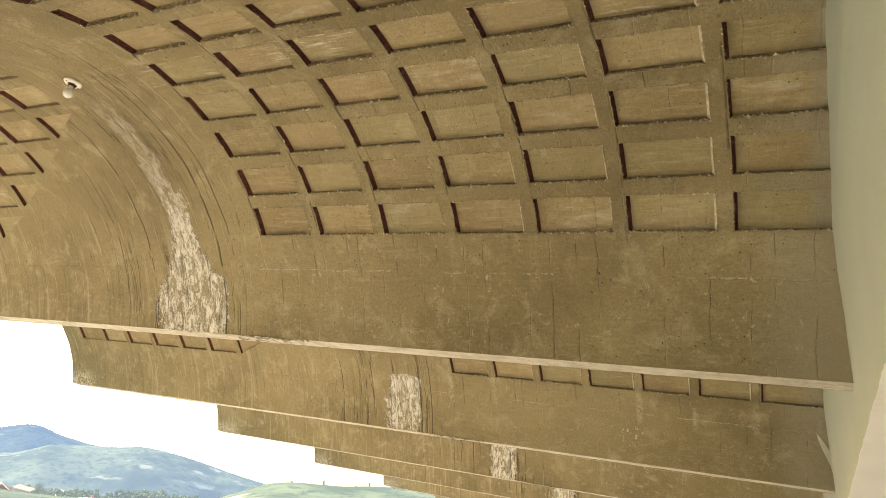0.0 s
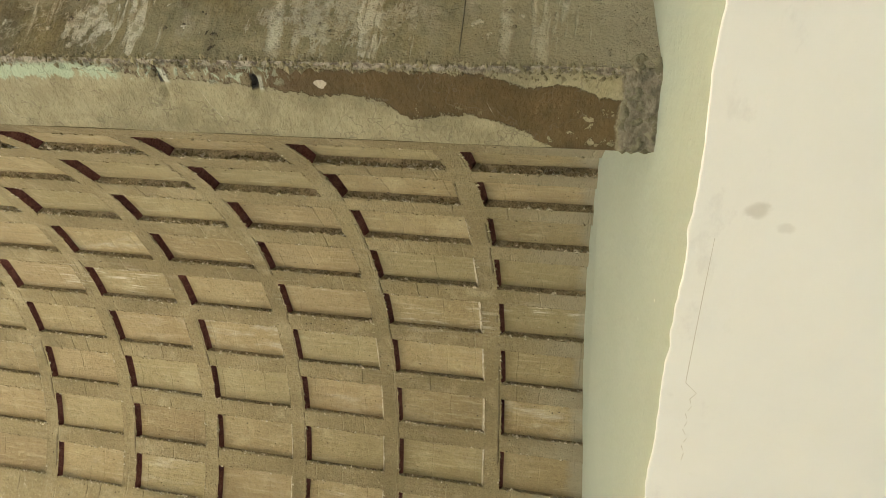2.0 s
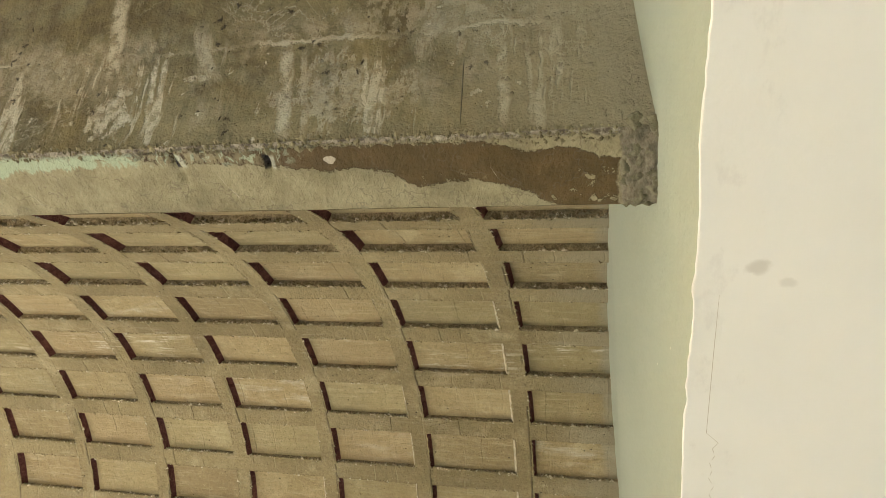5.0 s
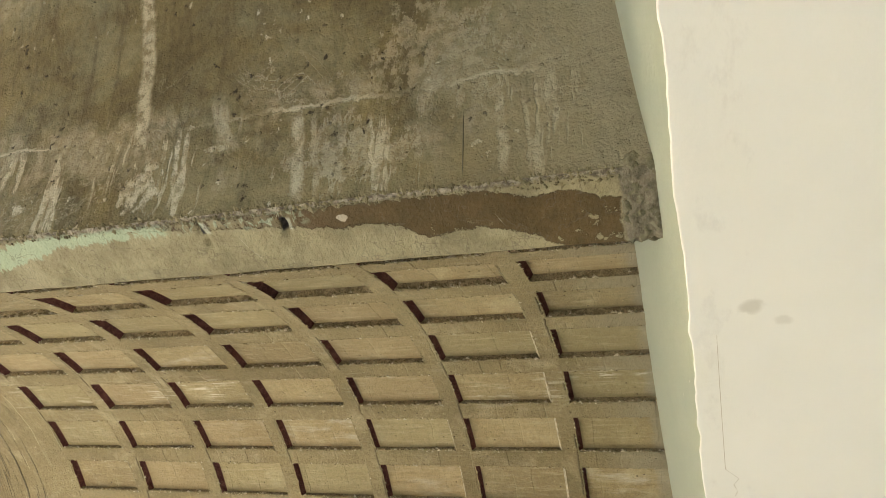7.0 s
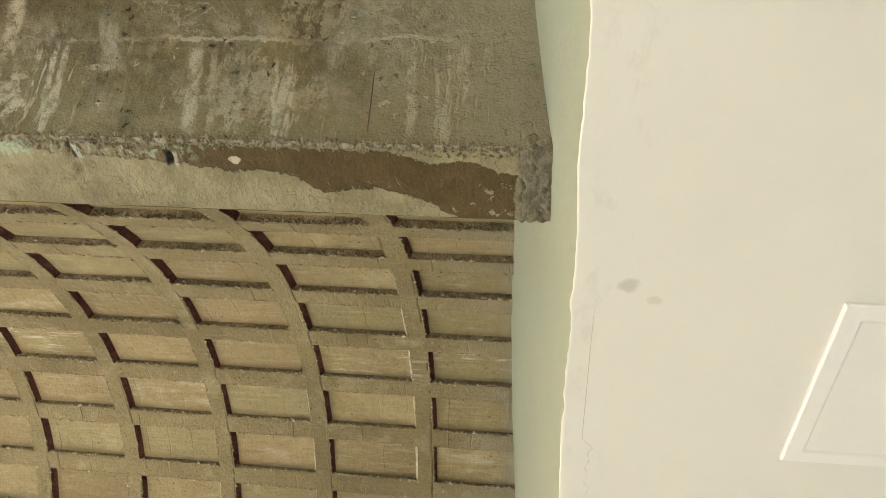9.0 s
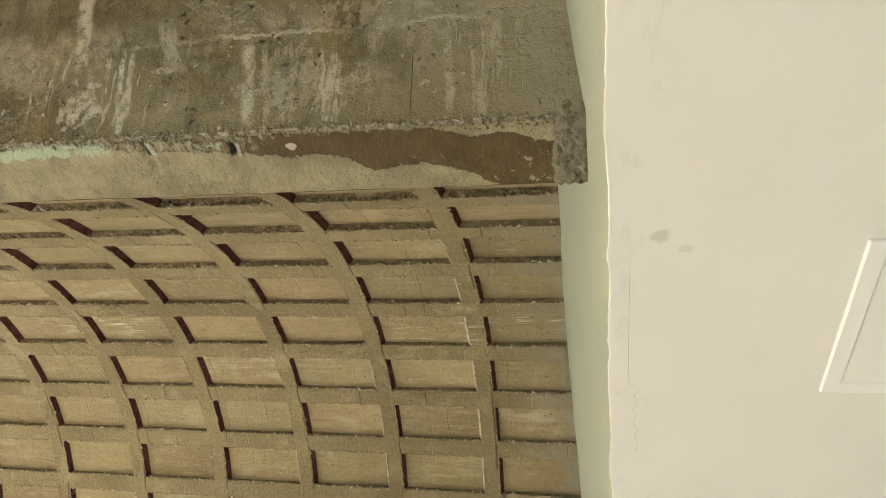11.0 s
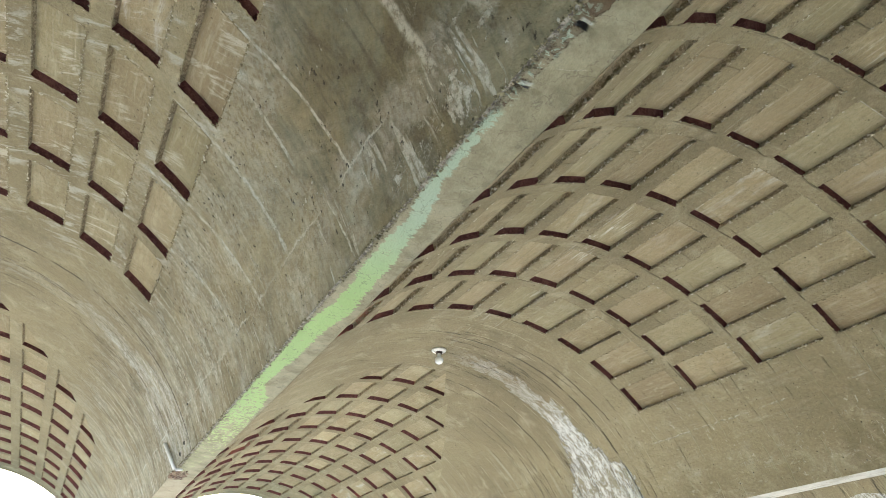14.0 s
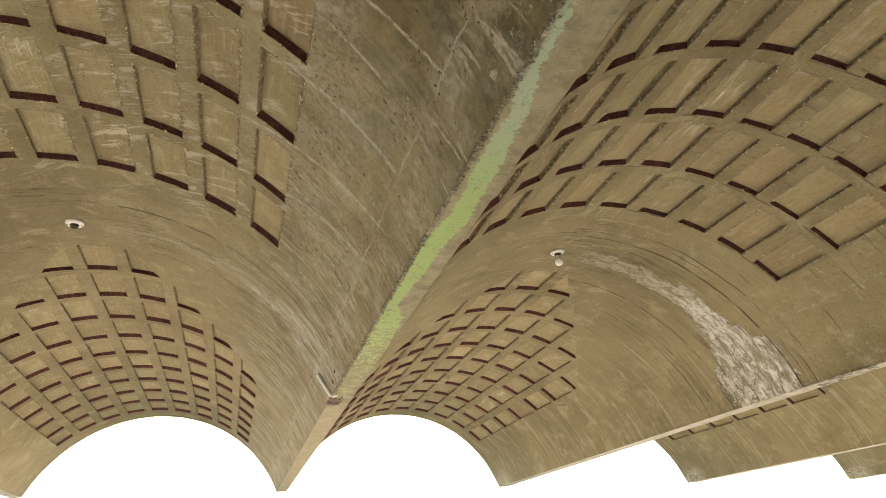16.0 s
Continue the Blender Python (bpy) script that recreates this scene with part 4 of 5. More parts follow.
def tray(corners, depth, rng, root, arc):
    RS = arc.r
    vs, us, fs, mats = [], [], [], []

    def p(tt, yy, rr):
        vs.append(arc.at(tt, yy, rr))
        u, v = arc.mark(tt, yy)
        us.append((u + RS + depth - rr, v))
        return len(vs) - 1

    inset = [rng.uniform(0.000, 0.003), rng.uniform(0.000, 0.003), rng.uniform(0.015, 0.021), rng.uniform(0.013, 0.019)]
    if len(corners) == 4:
        (a, c), (_, d), (b, _), _ = corners
        fa, fb, fc, fd = a + inset[0] * 30, b - inset[1] * 30, c + inset[2], d - inset[3]
        n = 3
        top = [(p(tt, fc, RS + depth), p(tt, fd, RS + depth)) for tt in cuts(fa, fb, n)]
        for q in range(n):
            fs.append((top[q][0], top[q][1], top[q + 1][1], top[q + 1][0]))
            mats.append(0)
        # sides: the lip follows a slightly broken line
        def side(points, kind):
            lo = [p(t0 + rng.uniform(-0.12, 0.12) * jt, y0 + rng.uniform(-0.005, 0.005) * jy, RS) for t0, y0, _, _, jt, jy in points]
            hi = [p(t1, y1, RS + depth) for _, _, t1, y1, _, _ in points]
            for q in range(len(points) - 1):
                fs.append((lo[q], lo[q + 1], hi[q + 1], hi[q]))
                mats.append(kind)
        m = 7
        if d < 4.0:
            crumbs(p, fs, mats, a, b, c, d, rng, RS)
        side([(a, y0, fa, y1, 1, 0) for y0, y1 in zip(cuts(c, d, m), cuts(fc, fd, m))], 1)
        side([(b, y0, fb, y1, 1, 0) for y0, y1 in zip(cuts(d, c, m), cuts(fd, fc, m))], 1)
        # far side in its shaded colour, near side in its lit one
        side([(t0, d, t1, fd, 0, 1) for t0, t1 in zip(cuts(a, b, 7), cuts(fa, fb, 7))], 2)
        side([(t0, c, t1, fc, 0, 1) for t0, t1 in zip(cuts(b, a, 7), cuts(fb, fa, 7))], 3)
        if d < 4.0:
            lips(p, fs, mats, a, b, c, d, rng, RS)
    else:
        (ti, c), (_, d), (to, _) = corners
        n = 3
        low = [p(ti + (to - ti) * q / n, c + (d - c) * q / n, RS + depth) for q in range(n + 1)]
        far = [p(ti + (to - ti) * q / n, d, RS + depth) for q in range(n)] + [low[n]]
        for q in range(n):
            f = (low[q], far[q], far[q + 1], low[q + 1])
            fs.append(f if far[q + 1] != low[q + 1] else f[:3])
            mats.append(0)
        rim = [(ti, c), (ti, d)] + [(ti + (to - ti) * q / n, d) for q in range(1, n + 1)] + [(ti + (to - ti) * q / n, c + (d - c) * q / n) for q in range(n - 1, 0, -1)]
        for q in range(len(rim)):
            (t0, y0), (t1, y1) = rim[q], rim[(q + 1) % len(rim)]
            fs.append((p(t0, y0, RS), p(t1, y1, RS), p(t1, y1, RS + depth), p(t0, y0, RS + depth)))
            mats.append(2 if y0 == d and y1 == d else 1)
    ob = link("coffer_panel", vs, fs, us, PANEL, root)
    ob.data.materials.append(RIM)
    ob.data.materials.append(SHADED_RED_SIDE)
    ob.data.materials.append(LIT_SIDE_AND_SPOTS)
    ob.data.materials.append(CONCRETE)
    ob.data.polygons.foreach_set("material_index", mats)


def add_crust(root, x, z):
    """Clods of broken stucco along the edge between the strip and the vault beside it."""
    rng = random.Random(23)
    verts, uvs, faces = [], [], []
    y = -0.15
    while y < 4.2:
        y += rng.expovariate(560.0 if y < 1.6 else 260.0)
        if noise.noise(Vector((0, y * 9, 4))) < -0.25:
            continue
        s = rng.uniform(0.0016, 0.0045) * (1.5 if rng.random() < 0.08 else 1.0)
        spread = 0.022 if y < 0.1 else 0.016
        base = Vector((x + rng.uniform(-0.006, spread), y, z + rng.uniform(-0.003, 0.002)))
        k = len(verts)
        for dx, dy, dz in ((1, 0, 0), (0, 1, 0), (-1, 0, 0), (0, -1, 0), (0.2, 0.1, 1), (0.1, -0.2, -0.9)):
            verts.append(laid(*(base + s * Vector((dx * rng.uniform(0.6, 1.5), dy * rng.uniform(0.6, 1.6), dz * rng.uniform(0.5, 1.1))))))
            uvs.append((verts[-1][0], y))
        for i in range(4):
            faces += [(k + i, k + (i + 1) % 4, k + 4), (k + (i + 1) % 4, k + i, k + 5)]
    ob = link("crust", verts, faces, uvs, CRUST, root)
    tagged(ob, "crumbling crust of broken grey stucco", kind="stuff")


def add_mortar(root, xm, half, zm):
    """Rough new mortar where the beam meets the wall, drawn up on to the damp vault."""
    ys, wide = cuts(-0.213, -0.134, 30), 2 * half + 0.045
    qs = cuts(-0.002, wide, 66)
    verts, uvs, faces = [], [], []
    for y in ys:
        for q in qs:
            e = 0.010 * noise.fractal(Vector((q * 30, y * 30, 3)), 0.8, 2.0, 3)
            lump = 0.009 * noise.turbulence(Vector((q * 42, y * 60, 5)), 5, False) + 0.005 * noise.noise(Vector((q * 110, y * 45, 8))) + 0.0022 * noise.noise(Vector((q * 330, y * 330, 1)))
            fade = min(1.0, max(0.0, (-0.137 + e - y) / 0.006)) * min(1.0, max(0.0, (wide - 0.012 + 1.5 * e - q) / 0.012))
            d = -0.003 + (lump + 0.004) * fade
            if q < 2 * half:
                co = Vector(laid(xm + half - q, y, zm - d))
            else:
                theta = DAMP_ARC.start + math.degrees((q - 2 * half) / DAMP_ARC.r)
                co = Vector(DAMP_ARC.at(theta, y, DAMP_ARC.r - d)) - Vector((PERIOD, 0, 0))
            verts.append(tuple(co))
            uvs.append((q, y))
    m = len(qs)
    for i in range(len(ys) - 1):
        for k in range(m - 1):
            a = i * m + k
            faces.append((a, a + 1, a + m + 1, a + m))
    link("mortar", verts, faces, uvs, MORTAR, root, "rough lumps of grey mortar", [True] * len(faces))


def build_valley(name, label, material, fine_to):
    """The strip under the gutter between two vaults, rough below, with its end face and gutter."""
    half = PERIOD / 2 - HALF
    xm, zm = XC - PERIOD / 2, VALLEY
    ys = cuts(Y_WALL, fine_to, int((fine_to - Y_WALL) / 0.008)) if fine_to else [Y_WALL]
    ys += cuts(ys[-1], Y_END, 120)[1:]
    cols = 18
    verts, uvs, faces = [], [], []
    for y in ys:
        for k in range(cols + 1):
            w = k / cols
            x = xm - half + 2 * half * w
            d = 0.004 * noise.fractal(Vector((x * 9, y * 9, 0)), 1.0, 2.0, 3) + 0.002 * noise.noise(Vector((x * 60, y * 60, 2)))
            if fine_to and y < 4.3:
                crust = max(0.0, 1.0 - w / 0.13)
                d -= 0.012 * crust * abs(noise.noise(Vector((x * 60, y * 55, 7)))) * min(1.0, max(0.2, 4.3 - y))
                d -= max(0.0, min(1.0, (-0.137 - y) / 0.01)) * (0.012 * abs(noise.noise(Vector((x * 60, y * 90, 4)))) + 0.006 * noise.noise(Vector((x * 130, y * 150, 9))))
                d += 0.012 * max(0.0, 1.0 - abs(y - 0.466 - 0.02 * (w - 0.4)) / 0.006) * (1.0 if 0.2 < w < 0.5 else 0.0)
                d += 0.010 * max(0.0, 1.0 - abs(y - 0.641 + 0.03 * (w - 0.4)) / 0.006) * (1.0 if 0.1 < w < 0.55 else 0.0)
            edge = min(w, 1 - w)
            d *= min(1.0, 0.4 + edge * 12)
            d += 0.001 * max(0.0, 1.0 - edge * 18)
            verts.append(laid(x, y, zm + d))
            uvs.append((w * 0.146, y * MARKS))
    m = cols + 1
    for i in range(len(ys) - 1):
        for k in range(cols):
            a = i * m + k
            faces.append((a, a + m, a + m + 1, a + 1))
    root = new(name)
    tagged(root, label, "beam", "valley beams")
    link("soffit", verts, faces, uvs, material, root, "", [True] * len(faces))
    if fine_to:
        add_crust(root, xm - half, zm)
        add_mortar(root, xm, half, zm)
    verts, uvs = [], []
    for x, z in ((-half, zm), (half, zm), (0.25, zm + 0.35), (-0.25, zm + 0.35)):
        verts.append(laid(xm + x, Y_END - 0.002, z))
        uvs.append((x, Y_END + z - zm))
    for x, z in ((0.25, zm + 0.35), (-0.25, zm + 0.35)):
        verts.append(laid(xm + x, Y_WALL, z))
        uvs.append((x, Y_WALL))
    link("gutter", verts, [(0, 1, 2, 3), (3, 2, 4, 5)], uvs, PLASTER, root)
    return root


vault = build_vault(ARC, CONCRETE, "weathered brown concrete barrel vault with recessed coffers")
next_vault = copy_thing(vault, pose(PERIOD, 0, 0))
for n in (-3, -2, 2, 3, 4, 5, 6):
    copy_thing(vault, pose(PERIOD * n, 0, 0))
# light on a wedge of wall by the vault, put in as a pale patch
bm = bmesh.new()
spots = [(38.4, -0.172), (36.2, -0.186), (33.8, -0.214), (31.8, -0.240), (28.8, -0.282), (24.9, -0.314), (22.0, -0.335), (22.0, -0.40), (28.0, -0.39), (31.1, -0.325), (34.0, -0.262), (37.0, -0.205)]
face = bm.faces.new([bm.verts.new(ARC.at(a, y, ARC.r - 0.003)) for a, y in spots])
bmesh.ops.solidify(bm, geom=[face], thickness=0.002)
part("lit_wedge", bm, plain("lit_wall_pale", (0.66, 0.67, 0.55), 0.8), next_vault, "pale greenish wedge of wall with its light in the colour")
rng = random.Random(31)
bm = bmesh.new()
for _ in range(22):
    theta, y, s = 29.5 + rng.gauss(0, 3.4), 1.45 + rng.gauss(0, 0.07), rng.uniform(0.003, 0.009) * rng.choice((1.0, 1.0, 1.0, 2.2))
    ring = [(2 * math.pi * k / 7, rng.uniform(0.4, 1.2)) for k in range(7)]
    face = bm.faces.new([bm.verts.new(ARC.at(theta + math.degrees(s * q * math.sin(a) / ARC.r), y + 0.8 * s * q * math.cos(a), ARC.r - 0.0022)) for a, q in ring])
    bmesh.ops.solidify(bm, geom=[face], thickness=0.0015)
tagged(part("cement_spots", bm, LIT_SIDE_AND_SPOTS, next_vault, "small spots of pale cement"), kind="stuff")
damp_vault = build_vault(DAMP_ARC, STAINED, "damp brown concrete barrel vault streaked with white lime")
damp_vault.matrix_basis = pose(-PERIOD, 0, 0)
# flat dark discs on the shell stand for the shade inside small holes
HOLE_SHADE = plain("hole_shade", (0.030, 0.023, 0.016), 0.95)
rng = random.Random(5)
for theta, y, wide, long in ((26.3, 3.93, 0.010, 0.024), (25.4, 4.09, 0.013, 0.030), (31.0, 3.62, 0.006, 0.016)):
    bm = bmesh.new()
    ring = []
    for k in range(11):
        a, q = 2 * math.pi * k / 11, rng.uniform(0.75, 1.2)
        ring.append(bm.verts.new(DAMP_ARC.at(theta + math.degrees(wide * q * math.sin(a) / DAMP_ARC.r), y + long * q * math.cos(a), DAMP_ARC.r - 0.0016)))
    bmesh.ops.solidify(bm, geom=[bm.faces.new(ring)], thickness=0.001)
    part("hole", bm, HOLE_SHADE, damp_vault, "flat dark disc for the shade in a broken hole")
painted_beam = build_valley("valley_beam", "stuccoed concrete valley beam with flaking brown and green paint", STRIP, 2.0)
plain_valley = build_valley("valley_beam", "cream plastered concrete valley beam, cracked along its edge", PLASTER, 0.0)
plain_valley.matrix_basis = pose(PERIOD, 0, 0)


def add_rubble(root, name, label, material, x, z, y0, y1, spread, many, low, high, seed):
    """Broken bits that hang along a beam, thickest in the middle of the stretch."""
    rng = random.Random(seed)
    verts, uvs, faces = [], [], []
    for _ in range(many):
        y, s = rng.triangular(y0, y1), rng.uniform(low, high)
        base = Vector((x + rng.uniform(*spread), y, z - rng.uniform(-0.001, 0.5) * s))
        k = len(verts)
        for dx, dy, dz in ((1, 0, 0), (0, 1, 0), (-1, 0, 0), (0, -1, 0), (0.2, 0.1, 1), (0.1, -0.2, -0.9)):
            verts.append(laid(*(base + s * Vector((dx * rng.uniform(0.5, 1.3), dy * rng.uniform(0.7, 2.8), dz * rng.uniform(0.3, 0.8))))))
            uvs.append((verts[-1][0], y))
        for i in range(4):
            faces += [(k + i, k + (i + 1) % 4, k + 4), (k + (i + 1) % 4, k + i, k + 5)]
    tagged(link(name, verts, faces, uvs, material, root), label, kind="stuff")


edge_x = XC - PERIOD / 2 - (PERIOD / 2 - HALF)
rust_nodes = Nodes("rusty_rubble", 0.95)
RUBBLE = rust_nodes.done(rust_nodes.mix(rust_nodes.node("ShaderNodeNewGeometry").outputs["Random Per Island"], (0.085, 0.046, 0.030), (0.30, 0.215, 0.145)))
add_rubble(painted_beam, "rubble", "reddish brown rubble caught behind the conduit", RUBBLE, edge_x, VALLEY, 4.28, 4.58, (-0.012, 0.085), 130, 0.004, 0.012, 7)
add_rubble(plain_valley, "flakes", "broken flakes of cream plaster", PLASTER, edge_x, VALLEY, 2.9, 4.5, (-0.008, 0.03), 150, 0.003, 0.011, 8)
add_rubble(plain_valley, "crumbs", "dark crumbs of broken mortar", CRUST, edge_x, VALLEY, 3.0, 3.7, (-0.010, 0.02), 70, 0.004, 0.014, 9)
for n in (-3, -2, -1, 2, 3, 4, 5, 6, 7):
    copy_thing(plain_valley, pose(PERIOD * n, 0, 0))


# ---- wall, ceiling, floor ----
def box(bm, x0, x1, y0, y1, z0, z1):
    m = Matrix.LocRotScale(((x0 + x1) / 2, (y0 + y1) / 2, (z0 + z1) / 2), None, (x1 - x0, y1 - y0, z1 - z0))
    bmesh.ops.create_cube(bm, size=1.0, matrix=m)


CEIL = 2.383
DRIFT = 0.019     # the wall against x
X0, X1 = -12.5, 26.0
bm = bmesh.new()
prof = [(-0.211, CEIL + 0.002), (-0.203, 2.55), (-0.188, 2.68), (-0.170, 2.82), (-0.150, 2.99), (-0.121, 3.17), (-0.101, 3.33), (-0.094, 3.50), (-0.084, 3.65), (-0.068, 3.79),
        (-0.05, 4.1), (-0.45, 4.1), (-0.45, CEIL + 0.002)]
ring = [[bm.verts.new((x, y - DRIFT * x, z)) for y, z in prof] for x in (X0, X1)]
for q in range(len(prof)):
    bm.faces.new((ring[0][q], ring[0][(q + 1) % len(prof)], ring[1][(q + 1) % len(prof)], ring[1][q]))
bm.faces.new(ring[0])
bm.faces.new(ring[1][::-1])
tagged(part("wall_south", bm, GREEN), "pale green painted wall above the passage ceiling", "wall", kind="structure")


def ragged(x):
    """The front edge of the ceiling's paint skin."""
    q = 0.006 * noise.fractal(Vector((x * 5, 3.1, 0)), 0.8, 2.0, 5) + (0.0025 if x < 1.3 else 0.006) * abs(noise.noise(Vector((x * 22, 8, 0)))) - 0.0015
    return -0.2030 - DRIFT * x + q


bm = bmesh.new()
xs = cuts(X0, -1.0, 40)[:-1] + cuts(-1.0, 4.0, 620)[:-1] + cuts(4.0, X1, 160)
rows = []
for x in xs:
    e = ragged(x)
    lift = 0.007 * abs(noise.noise(Vector((x * 12, 1, 5))))
    rows.append([bm.verts.new(c) for c in ((x, -3.9, CEIL), (x, -0.5, CEIL), (x, e - 0.035, CEIL), (x, e - 0.0018, CEIL - lift), (x, e, CEIL + 0.0008 - lift),
                                           (x, e - 0.001, CEIL + 0.004 - lift * 0.5), (x, e - 0.02, CEIL + 0.016), (x, -0.5, CEIL + 0.16), (x, -3.9, CEIL + 0.16))])
for a, b in zip(rows, rows[1:]):
    for q in range(9):
        f = bm.faces.new((a[q], a[(q + 1) % 9], b[(q + 1) % 9], b[q]))
        f.smooth = False
bm.faces.new(rows[0])
bm.faces.new(rows[-1][::-1])
ceiling = tagged(part("ceiling", bm, WHITE), "white painted passage ceiling with a ragged flaking edge", "ceiling", kind="structure")

# the crack along the ceiling's edge: thin ribbons coloured as the shade in the slit
crack = [(0.40, -0.2415), (0.49, -0.2425), (0.645, -0.2450), (0.659, -0.2455), (0.680, -0.2625), (0.694, -0.2555), (0.710, -0.2605), (0.728, -0.2545),
         (0.747, -0.2595), (0.766, -0.2555), (0.787, -0.2645), (0.807, -0.2590), (0.828, -0.2650), (0.86, -0.2630)]
bm = bmesh.new()
for i, ((xa, ya), (xb, yb)) in enumerate(zip(crack, crack[1:])):
    wa, wb = (0.0002, 0.0004)[i > 0], 0.0004
    keep = 1.0 if i < 5 else 0.62
    xb, yb = xa + (xb - xa) * keep, ya + (yb - ya) * keep
    bm.faces.new([bm.verts.new((x, y, CEIL - 0.0009)) for x, y in ((xa, ya - wa), (xa, ya + wa), (xb, yb + wb), (xb, yb - wb))])
part("crack", bm, SHADOW_GAP, ceiling)

bm = bmesh.new()
box(bm, X0, X1, -4.3, 10.0, -0.2, 0.0)
tagged(part("floor", bm, FLOOR), "light grey concrete terrace floor", "floor", kind="structure")
bm = bmesh.new()
box(bm, X0, X1, -4.1, -3.9, 0.0, 0.9)
tagged(part("wall_back", bm, GREEN), "low green painted parapet behind the passage", "wall", kind="structure")
for name, x in (("wall_west", X0 - 0.2), ("wall_east", X1)):
    bm = bmesh.new()
    box(bm, x, x + 0.2, -4.1, 6.0, -0.2, 4.1)
    tagged(part(name, bm, GREEN), "pale green painted end wall", "wall", kind="structure")


# ---- fittings ----
def lathe(bm, profile, n=24):
    """A turned shape round z from (radius, height) pairs."""
    rings = []
    for r, z in profile:
        if r < 1e-5:
            rings.append([bm.verts.new((0, 0, z))])
        else:
            rings.append([bm.verts.new((r * math.cos(2 * math.pi * k / n), r * math.sin(2 * math.pi * k / n), z)) for k in range(n)])
    for a, b in zip(rings, rings[1:]):
        for k in range(n):
            q = [a[k % len(a)], a[(k + 1) % len(a)], b[(k + 1) % len(b)], b[k % len(b)]]
            q = [x for i, x in enumerate(q) if x not in q[:i]]
            if len(q) > 2:
                bm.faces.new(q)


def lamp_holder(arc, theta, y, shift, bulb):
    root = new("lamp_holder")
    x0, y0, z0 = arc.at(theta, y)
    bm = bmesh.new()
    lathe(bm, [(0.0, 0.002), (0.056, 0.002), (0.057, -0.006), (0.050, -0.014), (0.036, -0.018), (0.0, -0.019)])
    part("base", bm, PORCELAIN, root, "", True)
    bm = bmesh.new()
    lathe(bm, [(0.029, -0.016), (0.026, -0.022), (0.0225, -0.034), (0.0210, -0.036), (0.0190, -0.035), (0.0190, -0.021), (0.0, -0.021)])
    part("collar", bm, BAKELITE, root, "dark brown collar", True)
    bm = bmesh.new()
    lathe(bm, [(0.0187, -0.0215), (0.0187, -0.0340), (0.0165, -0.0340), (0.0160, -0.0230), (0.0, -0.0225)])
    part("socket", bm, BAKELITE, root, "dark screw socket", True)
    for sx in (-0.042, 0.042):
        bm = bmesh.new()
        lathe(bm, [(0.0, -0.019), (0.004, -0.019), (0.0045, -0.016), (0.0045, -0.012)], 10)
        screw = part("screw", bm, BAKELITE, root, "", True)
        screw.location.x = sx
    if bulb:
        bm = bmesh.new()
        prof = [(0.013, -0.024), (0.0145, -0.052)] + [(0.033 * math.sin(radians(a)), -0.083 + 0.033 * math.cos(radians(a))) for a in range(30, 180, 12)] + [(0.0, -0.116)]
        part("bulb", bm_lathe(bm, prof), BULB, root, "unlit frosted glass bulb", True)
    root.matrix_basis = pose(x0 + shift, y0, z0, 0, (90 - theta) * 1.0, 0)
    return tagged(root, "white porcelain lamp holder with a round bulb" if bulb else "white porcelain lamp holder with an empty socket", "lamp", "ceiling lamps")


def bm_lathe(bm, prof):
    lathe(bm, prof)
    return bm


lamp_holder(ARC, 92.6, 4.09, 0.0, True)
lamp_holder(DAMP_ARC, 92.6, 4.10, -PERIOD, False)

# flat square ceiling light, switched off
led = new("ceiling_light")
lx0, lx1, ly0, ly1 = 0.373, 0.674, -0.828, -0.527
bm = bmesh.new()
outer = [(lx0, ly0), (lx1, ly0), (lx1, ly1), (lx0, ly1)]
rings = []
for ins, z in ((0.0, CEIL), (0.0, CEIL - 0.004), (0.002, CEIL - 0.006), (0.023, CEIL - 0.006), (0.027, CEIL - 0.0035)):
    rings.append([bm.verts.new((x + (ins if x == lx0 else -ins), y + (ins if y == ly0 else -ins), z)) for x, y in outer])
for a, b in zip(rings, rings[1:]):
    for k in range(4):
        bm.faces.new((a[k], a[(k + 1) % 4], b[(k + 1) % 4], b[k]))
part("frame", bm, TRIM, led)
bm = bmesh.new()
box(bm, lx0 + 0.0265, lx1 - 0.0265, ly0 + 0.0265, ly1 - 0.0265, CEIL - 0.004, CEIL - 0.001)
part("diffuser", bm, DIFFUSER, led, "white opal diffuser")
tagged(led, "square white flat ceiling light, switched off", "light")

# cloth tape and a crumpled scrap of plastic film on the ceiling's edge
bm = bmesh.new()
quad = [(1.392, -0.228), (1.384, -0.263), (1.436, -0.268), (1.446, -0.230)]
low = [bm.verts.new((x, y, CEIL - 0.0016)) for x, y in quad]
up = [bm.verts.new((x, y, CEIL - 0.0003)) for x, y in quad]
bm.faces.new(low)
for k in range(4):
    bm.faces.new((low[k], low[(k + 1) % 4], up[(k + 1) % 4], up[k]))
tagged(part("tape", bm, TAPE), "short strip of dark grey tape on the ceiling", "tape")
MILKY = plain("milky_film", (0.66, 0.63, 0.63), 0.22, vary=0.35, grain=28.0)
CLEAR_WHITE = plain("white_film", (0.86, 0.86, 0.84), 0.22, vary=0.05)


